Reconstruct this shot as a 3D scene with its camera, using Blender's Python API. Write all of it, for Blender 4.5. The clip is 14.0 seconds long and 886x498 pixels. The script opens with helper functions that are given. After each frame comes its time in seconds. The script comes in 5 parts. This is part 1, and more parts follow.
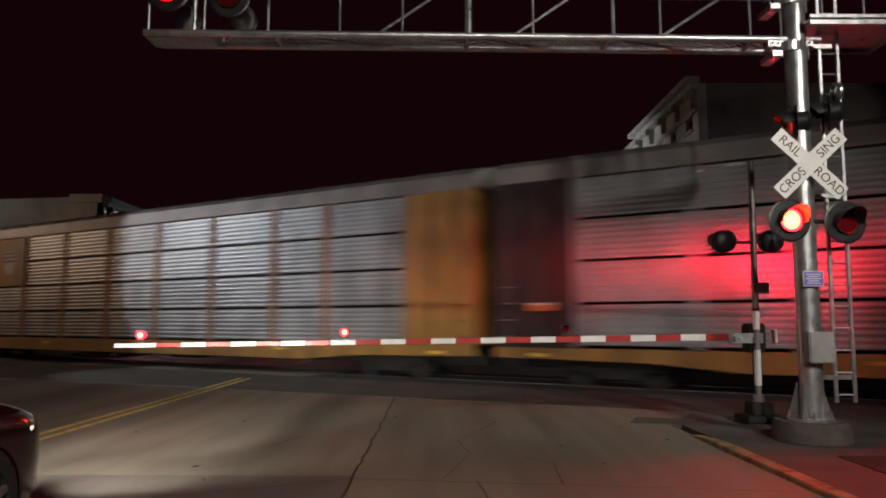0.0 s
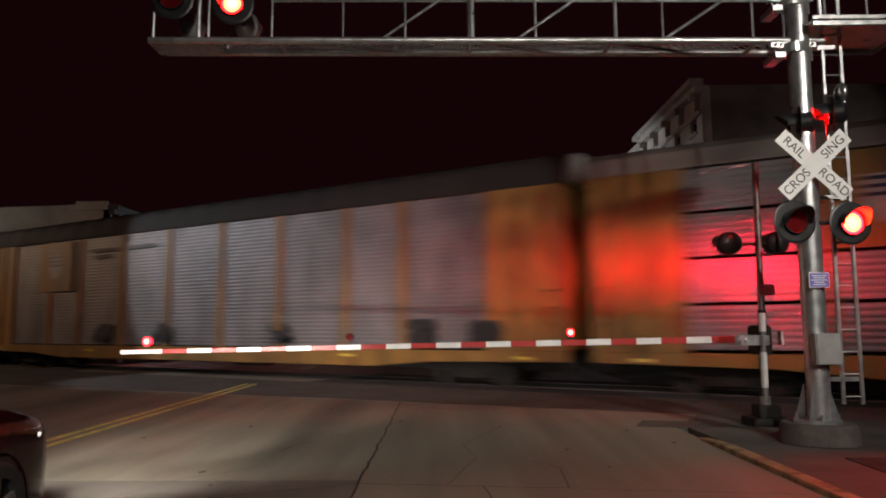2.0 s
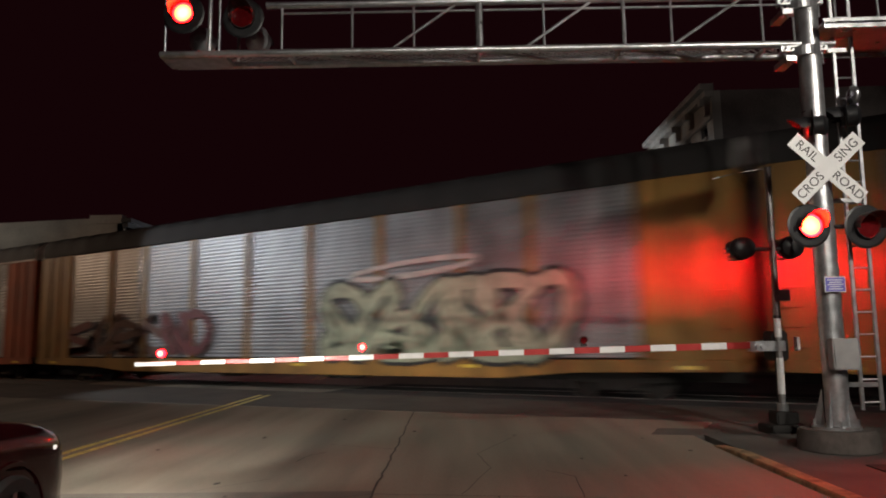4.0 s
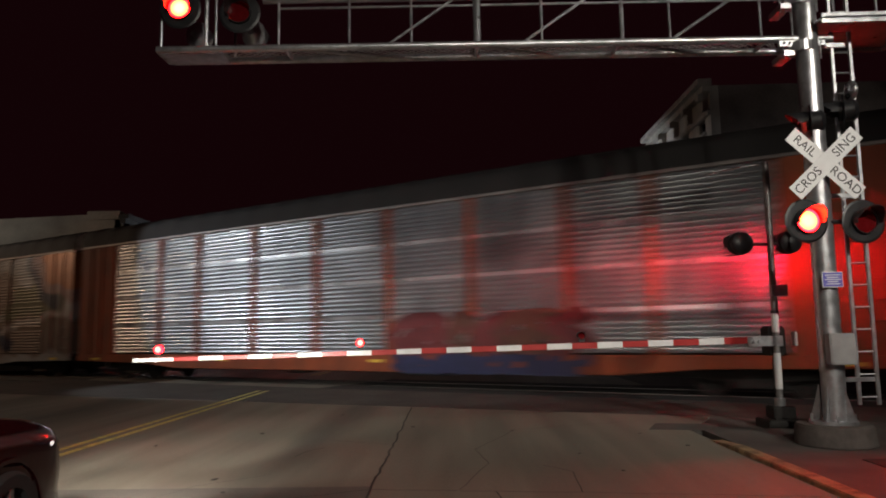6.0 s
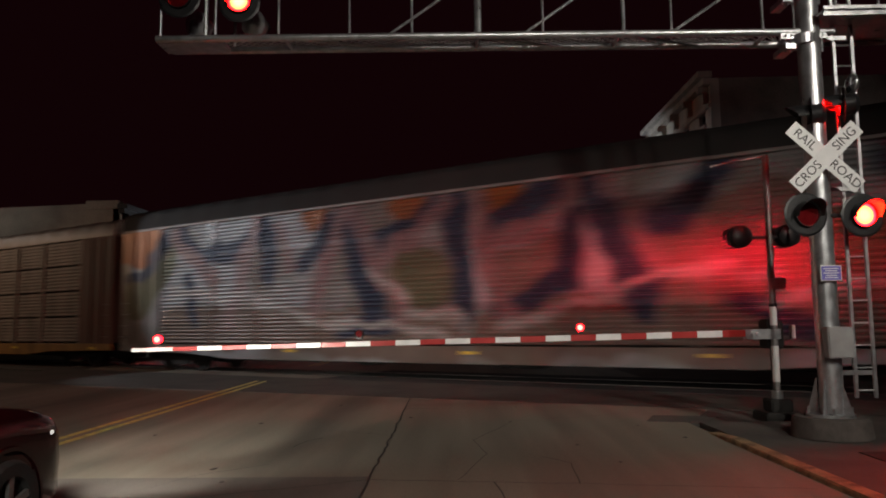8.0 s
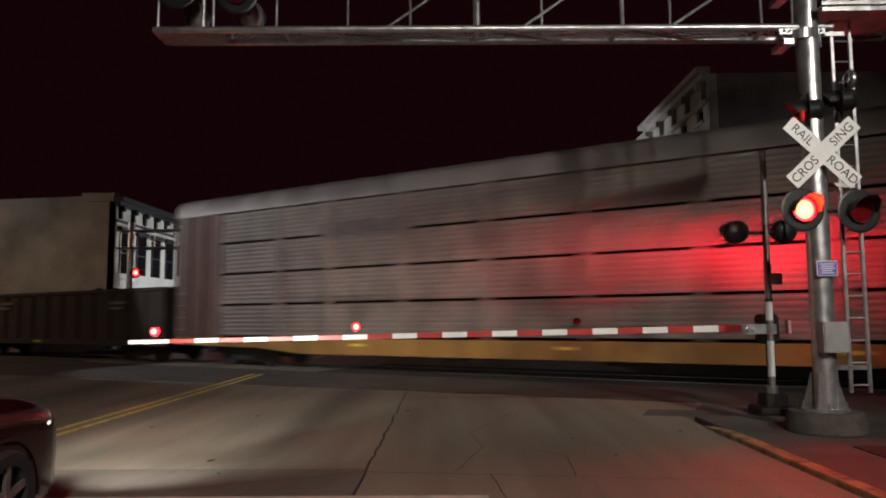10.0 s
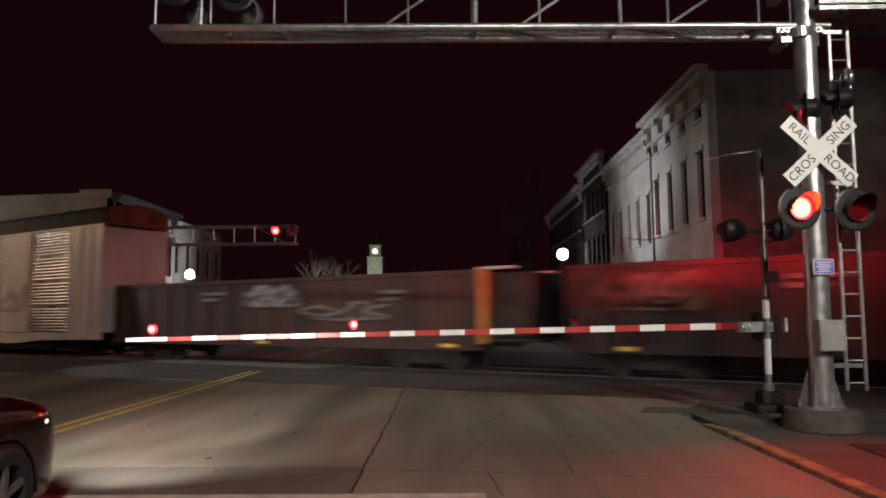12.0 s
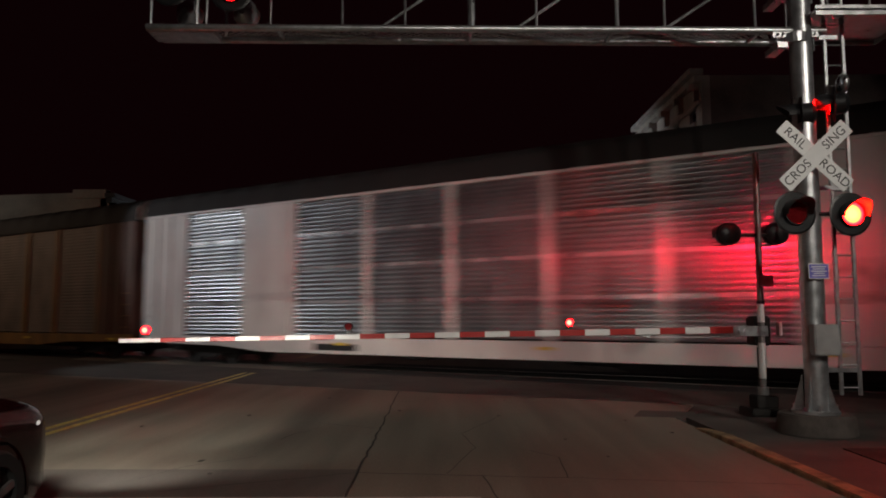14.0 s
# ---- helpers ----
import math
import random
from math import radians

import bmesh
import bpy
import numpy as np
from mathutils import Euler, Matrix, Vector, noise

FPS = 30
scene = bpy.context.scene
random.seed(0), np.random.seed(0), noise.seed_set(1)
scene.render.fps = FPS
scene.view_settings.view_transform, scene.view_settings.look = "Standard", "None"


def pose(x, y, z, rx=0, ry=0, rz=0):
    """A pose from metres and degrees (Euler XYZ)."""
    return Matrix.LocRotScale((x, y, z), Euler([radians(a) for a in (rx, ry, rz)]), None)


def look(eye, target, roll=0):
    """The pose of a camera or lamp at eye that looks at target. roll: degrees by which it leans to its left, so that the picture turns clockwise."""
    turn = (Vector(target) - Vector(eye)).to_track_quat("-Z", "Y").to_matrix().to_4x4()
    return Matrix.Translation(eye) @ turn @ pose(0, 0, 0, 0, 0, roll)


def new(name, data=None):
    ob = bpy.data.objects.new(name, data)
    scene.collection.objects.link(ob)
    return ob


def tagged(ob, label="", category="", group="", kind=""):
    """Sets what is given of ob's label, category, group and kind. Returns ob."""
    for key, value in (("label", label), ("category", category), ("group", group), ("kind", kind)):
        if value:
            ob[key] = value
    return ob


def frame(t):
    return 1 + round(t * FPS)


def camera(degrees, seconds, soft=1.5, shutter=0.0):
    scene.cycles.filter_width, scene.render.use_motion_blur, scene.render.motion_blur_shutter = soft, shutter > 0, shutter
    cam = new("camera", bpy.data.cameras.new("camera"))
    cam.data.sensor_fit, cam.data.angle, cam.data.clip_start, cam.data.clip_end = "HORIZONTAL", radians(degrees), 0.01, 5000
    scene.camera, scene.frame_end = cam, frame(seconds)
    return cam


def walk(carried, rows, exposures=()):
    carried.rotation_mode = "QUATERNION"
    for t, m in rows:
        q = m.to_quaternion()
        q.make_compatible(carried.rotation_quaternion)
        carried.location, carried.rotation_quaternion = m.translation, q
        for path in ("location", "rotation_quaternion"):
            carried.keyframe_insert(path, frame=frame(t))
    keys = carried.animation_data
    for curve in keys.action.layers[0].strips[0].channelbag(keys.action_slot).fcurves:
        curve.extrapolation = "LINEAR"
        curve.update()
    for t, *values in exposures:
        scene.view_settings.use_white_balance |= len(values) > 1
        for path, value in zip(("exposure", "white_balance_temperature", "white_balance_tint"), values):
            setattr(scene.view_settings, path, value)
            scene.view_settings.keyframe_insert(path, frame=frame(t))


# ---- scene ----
cam = camera(65.6, 14.0, 1.9, 0.9)
PATH = [
    (0, (0.02, -0.097, 1.622), (0.017, 1.892, 1.833), 0.0),
    (0.5, (0.023, -0.096, 1.618), (0.014, 1.893, 1.824), 0.0),
    (1, (0.026, -0.106, 1.613), (0.017, 1.883, 1.823), -0.1),
    (1.5, (0.027, -0.092, 1.612), (0.018, 1.896, 1.827), -0.1),
    (2, (0.031, -0.11, 1.617), (0.013, 1.878, 1.841), -0.4),
    (2.5, (0.029, -0.114, 1.614), (-0.017, 1.87, 1.864), -0.7),
    (3, (0.025, -0.111, 1.611), (-0.025, 1.872, 1.866), -0.9),
    (5.5, (0.026, -0.091, 1.622), (-0.022, 1.894, 1.862), -1.1),
    (6, (0.033, -0.092, 1.614), (-0.012, 1.893, 1.852), -1.1),
    (6.5, (0.019, -0.088, 1.612), (-0.024, 1.898, 1.844), -1.0),
    (7, (0.022, -0.098, 1.615), (-0.021, 1.889, 1.838), -1.0),
    (7.5, (0.025, -0.093, 1.616), (-0.015, 1.895, 1.831), -1.0),
    (8, (0.025, -0.094, 1.616), (-0.017, 1.894, 1.829), -0.8),
    (10.5, (0.015, -0.098, 1.598), (-0.017, 1.893, 1.791), -0.5),
    (11, (0.019, -0.097, 1.616), (-0.012, 1.894, 1.806), -0.5),
    (11.5, (0.012, -0.102, 1.613), (-0.016, 1.889, 1.801), -0.5),
    (12, (0.026, -0.111, 1.62), (-0.002, 1.88, 1.807), -0.5),
    (12.5, (0.017, -0.108, 1.622), (-0.007, 1.882, 1.813), -0.5),
    (13, (0.02, -0.111, 1.616), (-0.003, 1.88, 1.81), -0.4),
    (13.5, (0.015, -0.104, 1.61), (-0.002, 1.887, 1.804), -0.3),
    (14, (0.004, -0.084, 1.62), (-0.007, 1.906, 1.814), -0.2),
]
walk(cam, [(t, look(eye, target, roll)) for t, eye, target, roll in PATH],
     [(0, 0.35), (1, 0.2), (2, 0.35), (3, 0.4), (5.5, 0.45), (6, 0.25), (6.5, 0.05), (7.5, 0.1), (8, 0.0), (10.5, 0.5), (12, 0.7), (12.5, 0.6), (13, 0.35), (13.5, -0.7), (14, -0.6)])

# ---- world, sun-less night sky, lamps ----
world = bpy.data.worlds.new("night")
scene.world = world
world.use_nodes = True
world.node_tree.nodes["Background"].inputs[0].default_value = (0.30, 0.055, 0.085, 1)
world.node_tree.nodes["Background"].inputs[1].default_value = 0.016


def lamp(name, kind, place, energy, colour, radius=0.1, target=None, degrees=60, blend=0.5):
    data = bpy.data.lights.new(name, kind)
    data.energy, data.color, data.shadow_soft_size = energy, colour, radius
    if kind == "SPOT":
        data.spot_size, data.spot_blend = radians(degrees), blend
    ob = new(name, data)
    ob.matrix_world = look(place, target) if target else pose(*place)
    return ob


WARM, WHITE, COOL = (1.0, 0.64, 0.40), (1.0, 0.93, 0.82), (0.90, 0.95, 1.0)
# headlamps of the waiting car, low beam
lamp("headlamp_beam", "SPOT", (-3.62, 5.85, 0.72), 350, WHITE, 0.07, (-0.8, 16, 0.2), 92, 1.0)
lamp("headlamp_beam", "SPOT", (-3.62, 5.86, 0.74), 1150, WHITE, 0.07, (-2.0, 16, 0.66), 36, 1.0)
lamp("headlamp_beam", "SPOT", (-4.80, 5.85, 0.72), 350, WHITE, 0.07, (-4.6, 16, 0.2), 92, 1.0)
lamp("headlamp_beam", "SPOT", (-4.80, 5.86, 0.74), 1150, WHITE, 0.07, (-4.2, 16, 0.66), 36, 1.0)
# street lamps out of view beside the line
lamp("street_and_fill_beam", "SPOT", (-23.0, 19.5, 8.2), 2900, COOL, 0.15, (-7.2, 22.4, 3.3), 41, 0.25)
lamp("street_and_fill_beam", "SPOT", (-33.0, 27.0, 8.2), 1350, WARM, 0.15, (-19.0, 28.5, 2.0), 80, 0.6)
# two unseen lamps added behind the camera to brighten road and mast
lamp("street_and_fill_beam", "SPOT", (2.0, -9.0, 9.2), 5000, WHITE, 0.55, (-1.3, 8.2, 0.0), 56, 0.9)
lamp("street_and_fill_beam", "SPOT", (8.5, -3.0, 8.6), 3000, WHITE, 0.2, (4.6, 9.4, 4.5), 44, 0.9)
# unseen lamps added to brighten the fronts, walls and trees beyond the line
lamp("street_and_fill_beam", "SPOT", (2.6, 35.0, 6.4), 850, COOL, 0.2, (10.0, 35.5, 8.2), 84, 0.6)
lamp("street_and_fill_beam", "SPOT", (-12.0, 41.0, 4.0), 900, COOL, 0.2, (-18.0, 40.8, 5.6), 110, 0.6)
lamp("street_and_fill_beam", "SPOT", (18.0, 20.0, 9.0), 70, WHITE, 0.2, (12.0, 26.2, 7.5), 95, 0.7)
lamp("street_and_fill_beam", "POINT", (-17.6, 89.0, 5.2), 900, WHITE, 0.2)
lamp("street_and_fill_beam", "POINT", (-26.0, 30.5, 8.5), 140, WHITE, 0.2)


# ---- materials ----
def material(name, colour, rough=0.6, metal=0.0, vary=0.25, scale=4.0, bump=0.1, fine=60.0, dirt=None, stretch=(1, 1, 1), coat=0.0, spread=0.0):
    m = bpy.data.materials.new(name)
    m.use_nodes = True
    nt = m.node_tree
    b = nt.nodes["Principled BSDF"]
    co = nt.nodes.new("ShaderNodeTexCoord")
    mp = nt.nodes.new("ShaderNodeMapping")
    mp.inputs["Scale"].default_value = stretch
    nt.links.new(co.outputs["Object"], mp.inputs[0])
    n1, n2 = nt.nodes.new("ShaderNodeTexNoise"), nt.nodes.new("ShaderNodeTexNoise")
    n1.inputs["Scale"].default_value, n1.inputs["Detail"].default_value = scale, 6
    n2.inputs["Scale"].default_value, n2.inputs["Detail"].default_value = fine, 4
    for n in (n1, n2):
        nt.links.new(mp.outputs[0], n.inputs["Vector"])
    ramp = nt.nodes.new("ShaderNodeValToRGB")
    low = dirt or tuple(c * (1 - vary) for c in colour)
    high = tuple(min(1, c * (1 + vary * 0.6)) for c in colour)
    ramp.color_ramp.elements[0].position, ramp.color_ramp.elements[1].position = 0.32, 0.62
    ramp.color_ramp.elements[0].color, ramp.color_ramp.elements[1].color = (*low, 1), (*high, 1)
    nt.links.new(n1.outputs["Fac"], ramp.inputs[0])
    mix = nt.nodes.new("ShaderNodeMix")
    mix.data_type, mix.blend_type = "RGBA", "MULTIPLY"
    mix.inputs[0].default_value = min(1, vary * 1.4)
    nt.links.new(ramp.outputs[0], mix.inputs[6])
    nt.links.new(n2.outputs["Fac"], mix.inputs[7])
    col = mix.outputs[2]
    if spread:
        info = nt.nodes.new("ShaderNodeObjectInfo")
        hsv = nt.nodes.new("ShaderNodeHueSaturation")
        rng = nt.nodes.new("ShaderNodeMapRange")
        rng.inputs[3].default_value, rng.inputs[4].default_value = 1 - spread, 1 + spread
        nt.links.new(info.outputs["Random"], rng.inputs[0])
        nt.links.new(rng.outputs[0], hsv.inputs["Value"])
        nt.links.new(col, hsv.inputs["Color"])
        col = hsv.outputs[0]
    nt.links.new(col, b.inputs["Base Color"])
    rr = nt.nodes.new("ShaderNodeMapRange")
    rr.inputs[3].default_value, rr.inputs[4].default_value = max(0.03, rough - 0.12), min(1, rough + 0.15)
    nt.links.new(n1.outputs["Fac"], rr.inputs[0])
    nt.links.new(rr.outputs[0], b.inputs["Roughness"])
    b.inputs["Metallic"].default_value = metal
    b.inputs["Coat Weight"].default_value = coat
    if bump:
        bp = nt.nodes.new("ShaderNodeBump")
        bp.inputs["Strength"].default_value, bp.inputs["Distance"].default_value = bump, 0.01
        nt.links.new(n2.outputs["Fac"], bp.inputs["Height"])
        nt.links.new(bp.outputs[0], b.inputs["Normal"])
    return m


def glow(name, colour, strength):
    m = bpy.data.materials.new(name)
    m.use_nodes = True
    b = m.node_tree.nodes["Principled BSDF"]
    b.inputs["Base Color"].default_value = (*[min(0.8, c) for c in colour], 1)
    b.inputs["Emission Color"].default_value = (*colour, 1)
    b.inputs["Emission Strength"].default_value = strength
    return m


def red_lens(name, core, rim, strength):
    """A lit signal lens: its middle burns yellow-white, its rim pure red."""
    m = bpy.data.materials.new(name)
    m.use_nodes = True
    nt = m.node_tree
    b = nt.nodes["Principled BSDF"]
    co, flat_on, far, ramp = (nt.nodes.new("ShaderNode" + k) for k in ("TexCoord", "VectorMath", "VectorMath", "ValToRGB"))
    flat_on.operation, far.operation = "MULTIPLY", "DISTANCE"
    flat_on.inputs[1].default_value, far.inputs[1].default_value = (1, 0, 1), (0.5, 0, 0.5)
    nt.links.new(co.outputs["Generated"], flat_on.inputs[0])
    nt.links.new(flat_on.outputs[0], far.inputs[0])
    nt.links.new(far.outputs["Value"], ramp.inputs[0])
    els = ramp.color_ramp.elements
    els[0].position, els[0].color = 0.17, (*core, 1)
    els[1].position, els[1].color = 0.43, (*rim, 1)
    nt.links.new(ramp.outputs[0], b.inputs["Emission Color"])
    b.inputs["Base Color"].default_value = (0.3, 0.004, 0.006, 1)
    b.inputs["Emission Strength"].default_value = strength
    return m


# sprayed swathes on the mural car, in metres along the car and up: colour, half width, points
NAVY, PINK, PALE, AMBER, OLIVE, RUSSET = (0.012, 0.024, 0.065), (0.27, 0.175, 0.18), (0.40, 0.38, 0.37), (0.33, 0.10, 0.016), (0.125, 0.125, 0.065), (0.175, 0.125, 0.10)
SWATHES = [
    (OLIVE, 0.95, [(-4.6, 2.9), (-1.6, 3.1)]), (OLIVE, 0.8, [(-15.0, 3.1), (-14.5, 2.6)]), (RUSSET, 0.75, [(-12.0, 2.7), (-10.8, 3.2)]), (RUSSET, 0.8, [(-7.6, 3.2), (-5.4, 3.9)]),
    (RUSSET, 0.85, [(-12.3, 1.2), (-8.2, 1.6), (-3.8, 1.7), (-0.4, 1.9)]), (RUSSET, 0.7, [(-25.8, 1.6), (-20, 1.5), (-14.1, 1.1)]), (OLIVE, 0.8, [(-27.6, 2.6), (-26.4, 4.2)]),
    (AMBER, 0.42, [(-18.6, 5.1), (-18.9, 5.0)]), (AMBER, 0.45, [(-15.4, 5.1), (-15.0, 5.0)]), (AMBER, 0.55, [(-12.5, 4.9), (-11.9, 4.8)]), (AMBER, 0.75, [(-28.2, 4.7), (-27.0, 4.7)]), (AMBER, 0.95, [(-2.2, 4.7), (0.1, 4.3)]),
    (NAVY, 0.34, [(-25.4, 5.25), (-24.2, 4.0), (-22.1, 4.25), (-21.3, 5.0)]), (NAVY, 0.30, [(-21.0, 4.9), (-20.9, 3.1)]), (NAVY, 0.30, [(-19.3, 3.4), (-18.1, 4.95)]),
    (NAVY, 0.42, [(-17.4, 4.5), (-16.7, 2.1)]), (NAVY, 0.36, [(-16.4, 3.9), (-15.3, 4.2), (-14.3, 5.1)]), (NAVY, 0.38, [(-13.7, 5.15), (-13.4, 2.0)]),
    (NAVY, 0.36, [(-12.7, 4.1), (-11.7, 4.4), (-10.7, 5.15)]), (NAVY, 0.44, [(-9.6, 5.15), (-9.1, 3.6), (-8.4, 2.2)]), (NAVY, 0.38, [(-8.3, 3.85), (-7.4, 4.2), (-6.7, 5.05)]),
    (NAVY, 0.30, [(-10.2, 4.2), (-10.4, 2.6)]), (NAVY, 0.30, [(-17.5, 1.55), (-15.9, 1.5)]), (NAVY, 0.28, [(-12.3, 1.95), (-10.8, 2.5)]), (NAVY, 0.30, [(-3.3, 5.2), (-2.5, 3.7), (-1.3, 3.1)]),
    (NAVY, 0.26, [(-28.2, 3.3), (-27.0, 3.8), (-26.2, 4.9)]), (NAVY, 0.26, [(-24.9, 3.2), (-24.5, 1.9)]), (NAVY, 0.3, [(-6.2, 1.9), (-4.9, 1.3)]), (NAVY, 0.12, [(-2.2, 4.0), (-0.4, 3.5)]),
    (PINK, 0.24, [(-25.6, 4.9), (-23.6, 3.1)]), (PINK, 0.24, [(-21.5, 5.1), (-22.1, 3.5), (-22.6, 1.9)]), (PINK, 0.20, [(-20.5, 5.0), (-19.9, 3.5)]), (PINK, 0.26, [(-17.7, 5.1), (-18.4, 3.6), (-18.8, 2.2)]),
    (PINK, 0.28, [(-17.3, 5.1), (-16.1, 2.8), (-15.5, 1.8)]), (PINK, 0.28, [(-13.9, 5.15), (-15.5, 3.8), (-16.4, 3.4)]), (PINK, 0.26, [(-13.1, 5.0), (-12.6, 3.0), (-12.0, 1.7)]), (PINK, 0.26, [(-10.3, 4.9), (-11.1, 4.1), (-12.4, 3.75)]),
    (PINK, 0.26, [(-9.1, 5.15), (-8.4, 3.6), (-8.1, 2.9)]), (PINK, 0.22, [(-2.9, 5.1), (-1.9, 3.9), (0.2, 3.3)]), (PALE, 0.11, [(-12.3, 1.5), (-10.1, 2.0), (-8.2, 2.6), (-6.6, 2.8)]),
    (PALE, 0.12, [(-5.9, 1.85), (-3.9, 2.3), (-1.6, 2.55), (0.1, 2.9)]), (PALE, 0.12, [(-25.8, 2.85), (-22.1, 2.5), (-18.4, 1.7), (-14.1, 1.4)]), (PALE, 0.10, [(-16.6, 3.2), (-15.2, 2.0), (-13.6, 1.8)]),
]


def mural_material():
    """Bright ribbed steel with bold sprayed swathes; the paint lies in the material and follows the ribs."""
    m = material("sprayed_mural", (0.30, 0.30, 0.30), 0.42, 0.25, 0.2, 3.0, 0.05)
    nt = m.node_tree

    def node(kind, op=""):
        n = nt.nodes.new("ShaderNode" + kind)
        if op:
            n.operation = op
        return n

    def vec(op, a, b):
        n = node("VectorMath", op=op)
        for i, q in enumerate((a, b)):
            if isinstance(q, tuple):
                n.inputs[i].default_value = q
            else:
                nt.links.new(q, n.inputs[i])
        return n
    co = node("TexCoord")
    wob = node("TexNoise")
    wob.inputs["Scale"].default_value, wob.inputs["Detail"].default_value = 0.9, 2.5
    nt.links.new(co.outputs["Object"], wob.inputs["Vector"])
    shift = vec("MULTIPLY", vec("SUBTRACT", wob.outputs["Color"], (0.5, 0.5, 0.5)).outputs[0], (1.1, 0.0, 1.1))
    p = vec("ADD", vec("MULTIPLY", co.outputs["Object"], (1.012, 0, 1)).outputs[0], shift.outputs[0]).outputs[0]
    wear = node("TexNoise")
    wear.inputs["Scale"].default_value, wear.inputs["Detail"].default_value = 2.2, 6
    nt.links.new(co.outputs["Object"], wear.inputs["Vector"])
    ramp = node("ValToRGB")
    els = ramp.color_ramp.elements
    els[0].position, els[0].color = 0.42, (0.36, 0.38, 0.40, 1)
    els[1].position, els[1].color = 0.64, (0.20, 0.18, 0.16, 1)
    big = node("TexNoise")
    big.inputs["Scale"].default_value = 0.35
    nt.links.new(co.outputs["Object"], big.inputs["Vector"])
    nt.links.new(big.outputs["Fac"], ramp.inputs[0])
    colour = ramp.outputs[0]
    for paint, half, pts in SWATHES:
        best = None
        for (ax, az), (bx, bz) in zip(pts, pts[1:]):
            d = (bx - ax, 0.0, bz - az)
            dot = vec("DOT_PRODUCT", vec("SUBTRACT", p, (ax, 0.0, az)).outputs[0], tuple(c / (d[0] ** 2 + d[2] ** 2) for c in d))
            run = node("Clamp")
            nt.links.new(dot.outputs["Value"], run.inputs[0])
            at = node("VectorMath", op="MULTIPLY_ADD")
            nt.links.new(run.outputs[0], at.inputs[0])
            at.inputs[1].default_value, at.inputs[2].default_value = d, (ax, 0.0, az)
            far = vec("DISTANCE", p, at.outputs[0]).outputs["Value"]
            if best:
                low = node("Math", op="MINIMUM")
                nt.links.new(best, low.inputs[0])
                nt.links.new(far, low.inputs[1])
                far = low.outputs[0]
            best = far
        cover = node("MapRange")
        cover.inputs[1].default_value, cover.inputs[2].default_value = half + 0.10, half - 0.06
        cover.inputs[3].default_value, cover.inputs[4].default_value = 0.0, 0.92
        nt.links.new(best, cover.inputs[0])
        mix = node("Mix")
        mix.data_type = "RGBA"
        nt.links.new(cover.outputs[0], mix.inputs[0])
        nt.links.new(colour, mix.inputs[6])
        mix.inputs[7].default_value = (*paint, 1)
        colour = mix.outputs[2]
    grime = node("Mix")
    grime.data_type, grime.blend_type = "RGBA", "MULTIPLY"
    grime.inputs[0].default_value = 0.55
    nt.links.new(colour, grime.inputs[6])
    nt.links.new(wear.outputs["Fac"], grime.inputs[7])
    nt.links.new(grime.outputs[2], nt.nodes["Principled BSDF"].inputs["Base Color"])
    return m


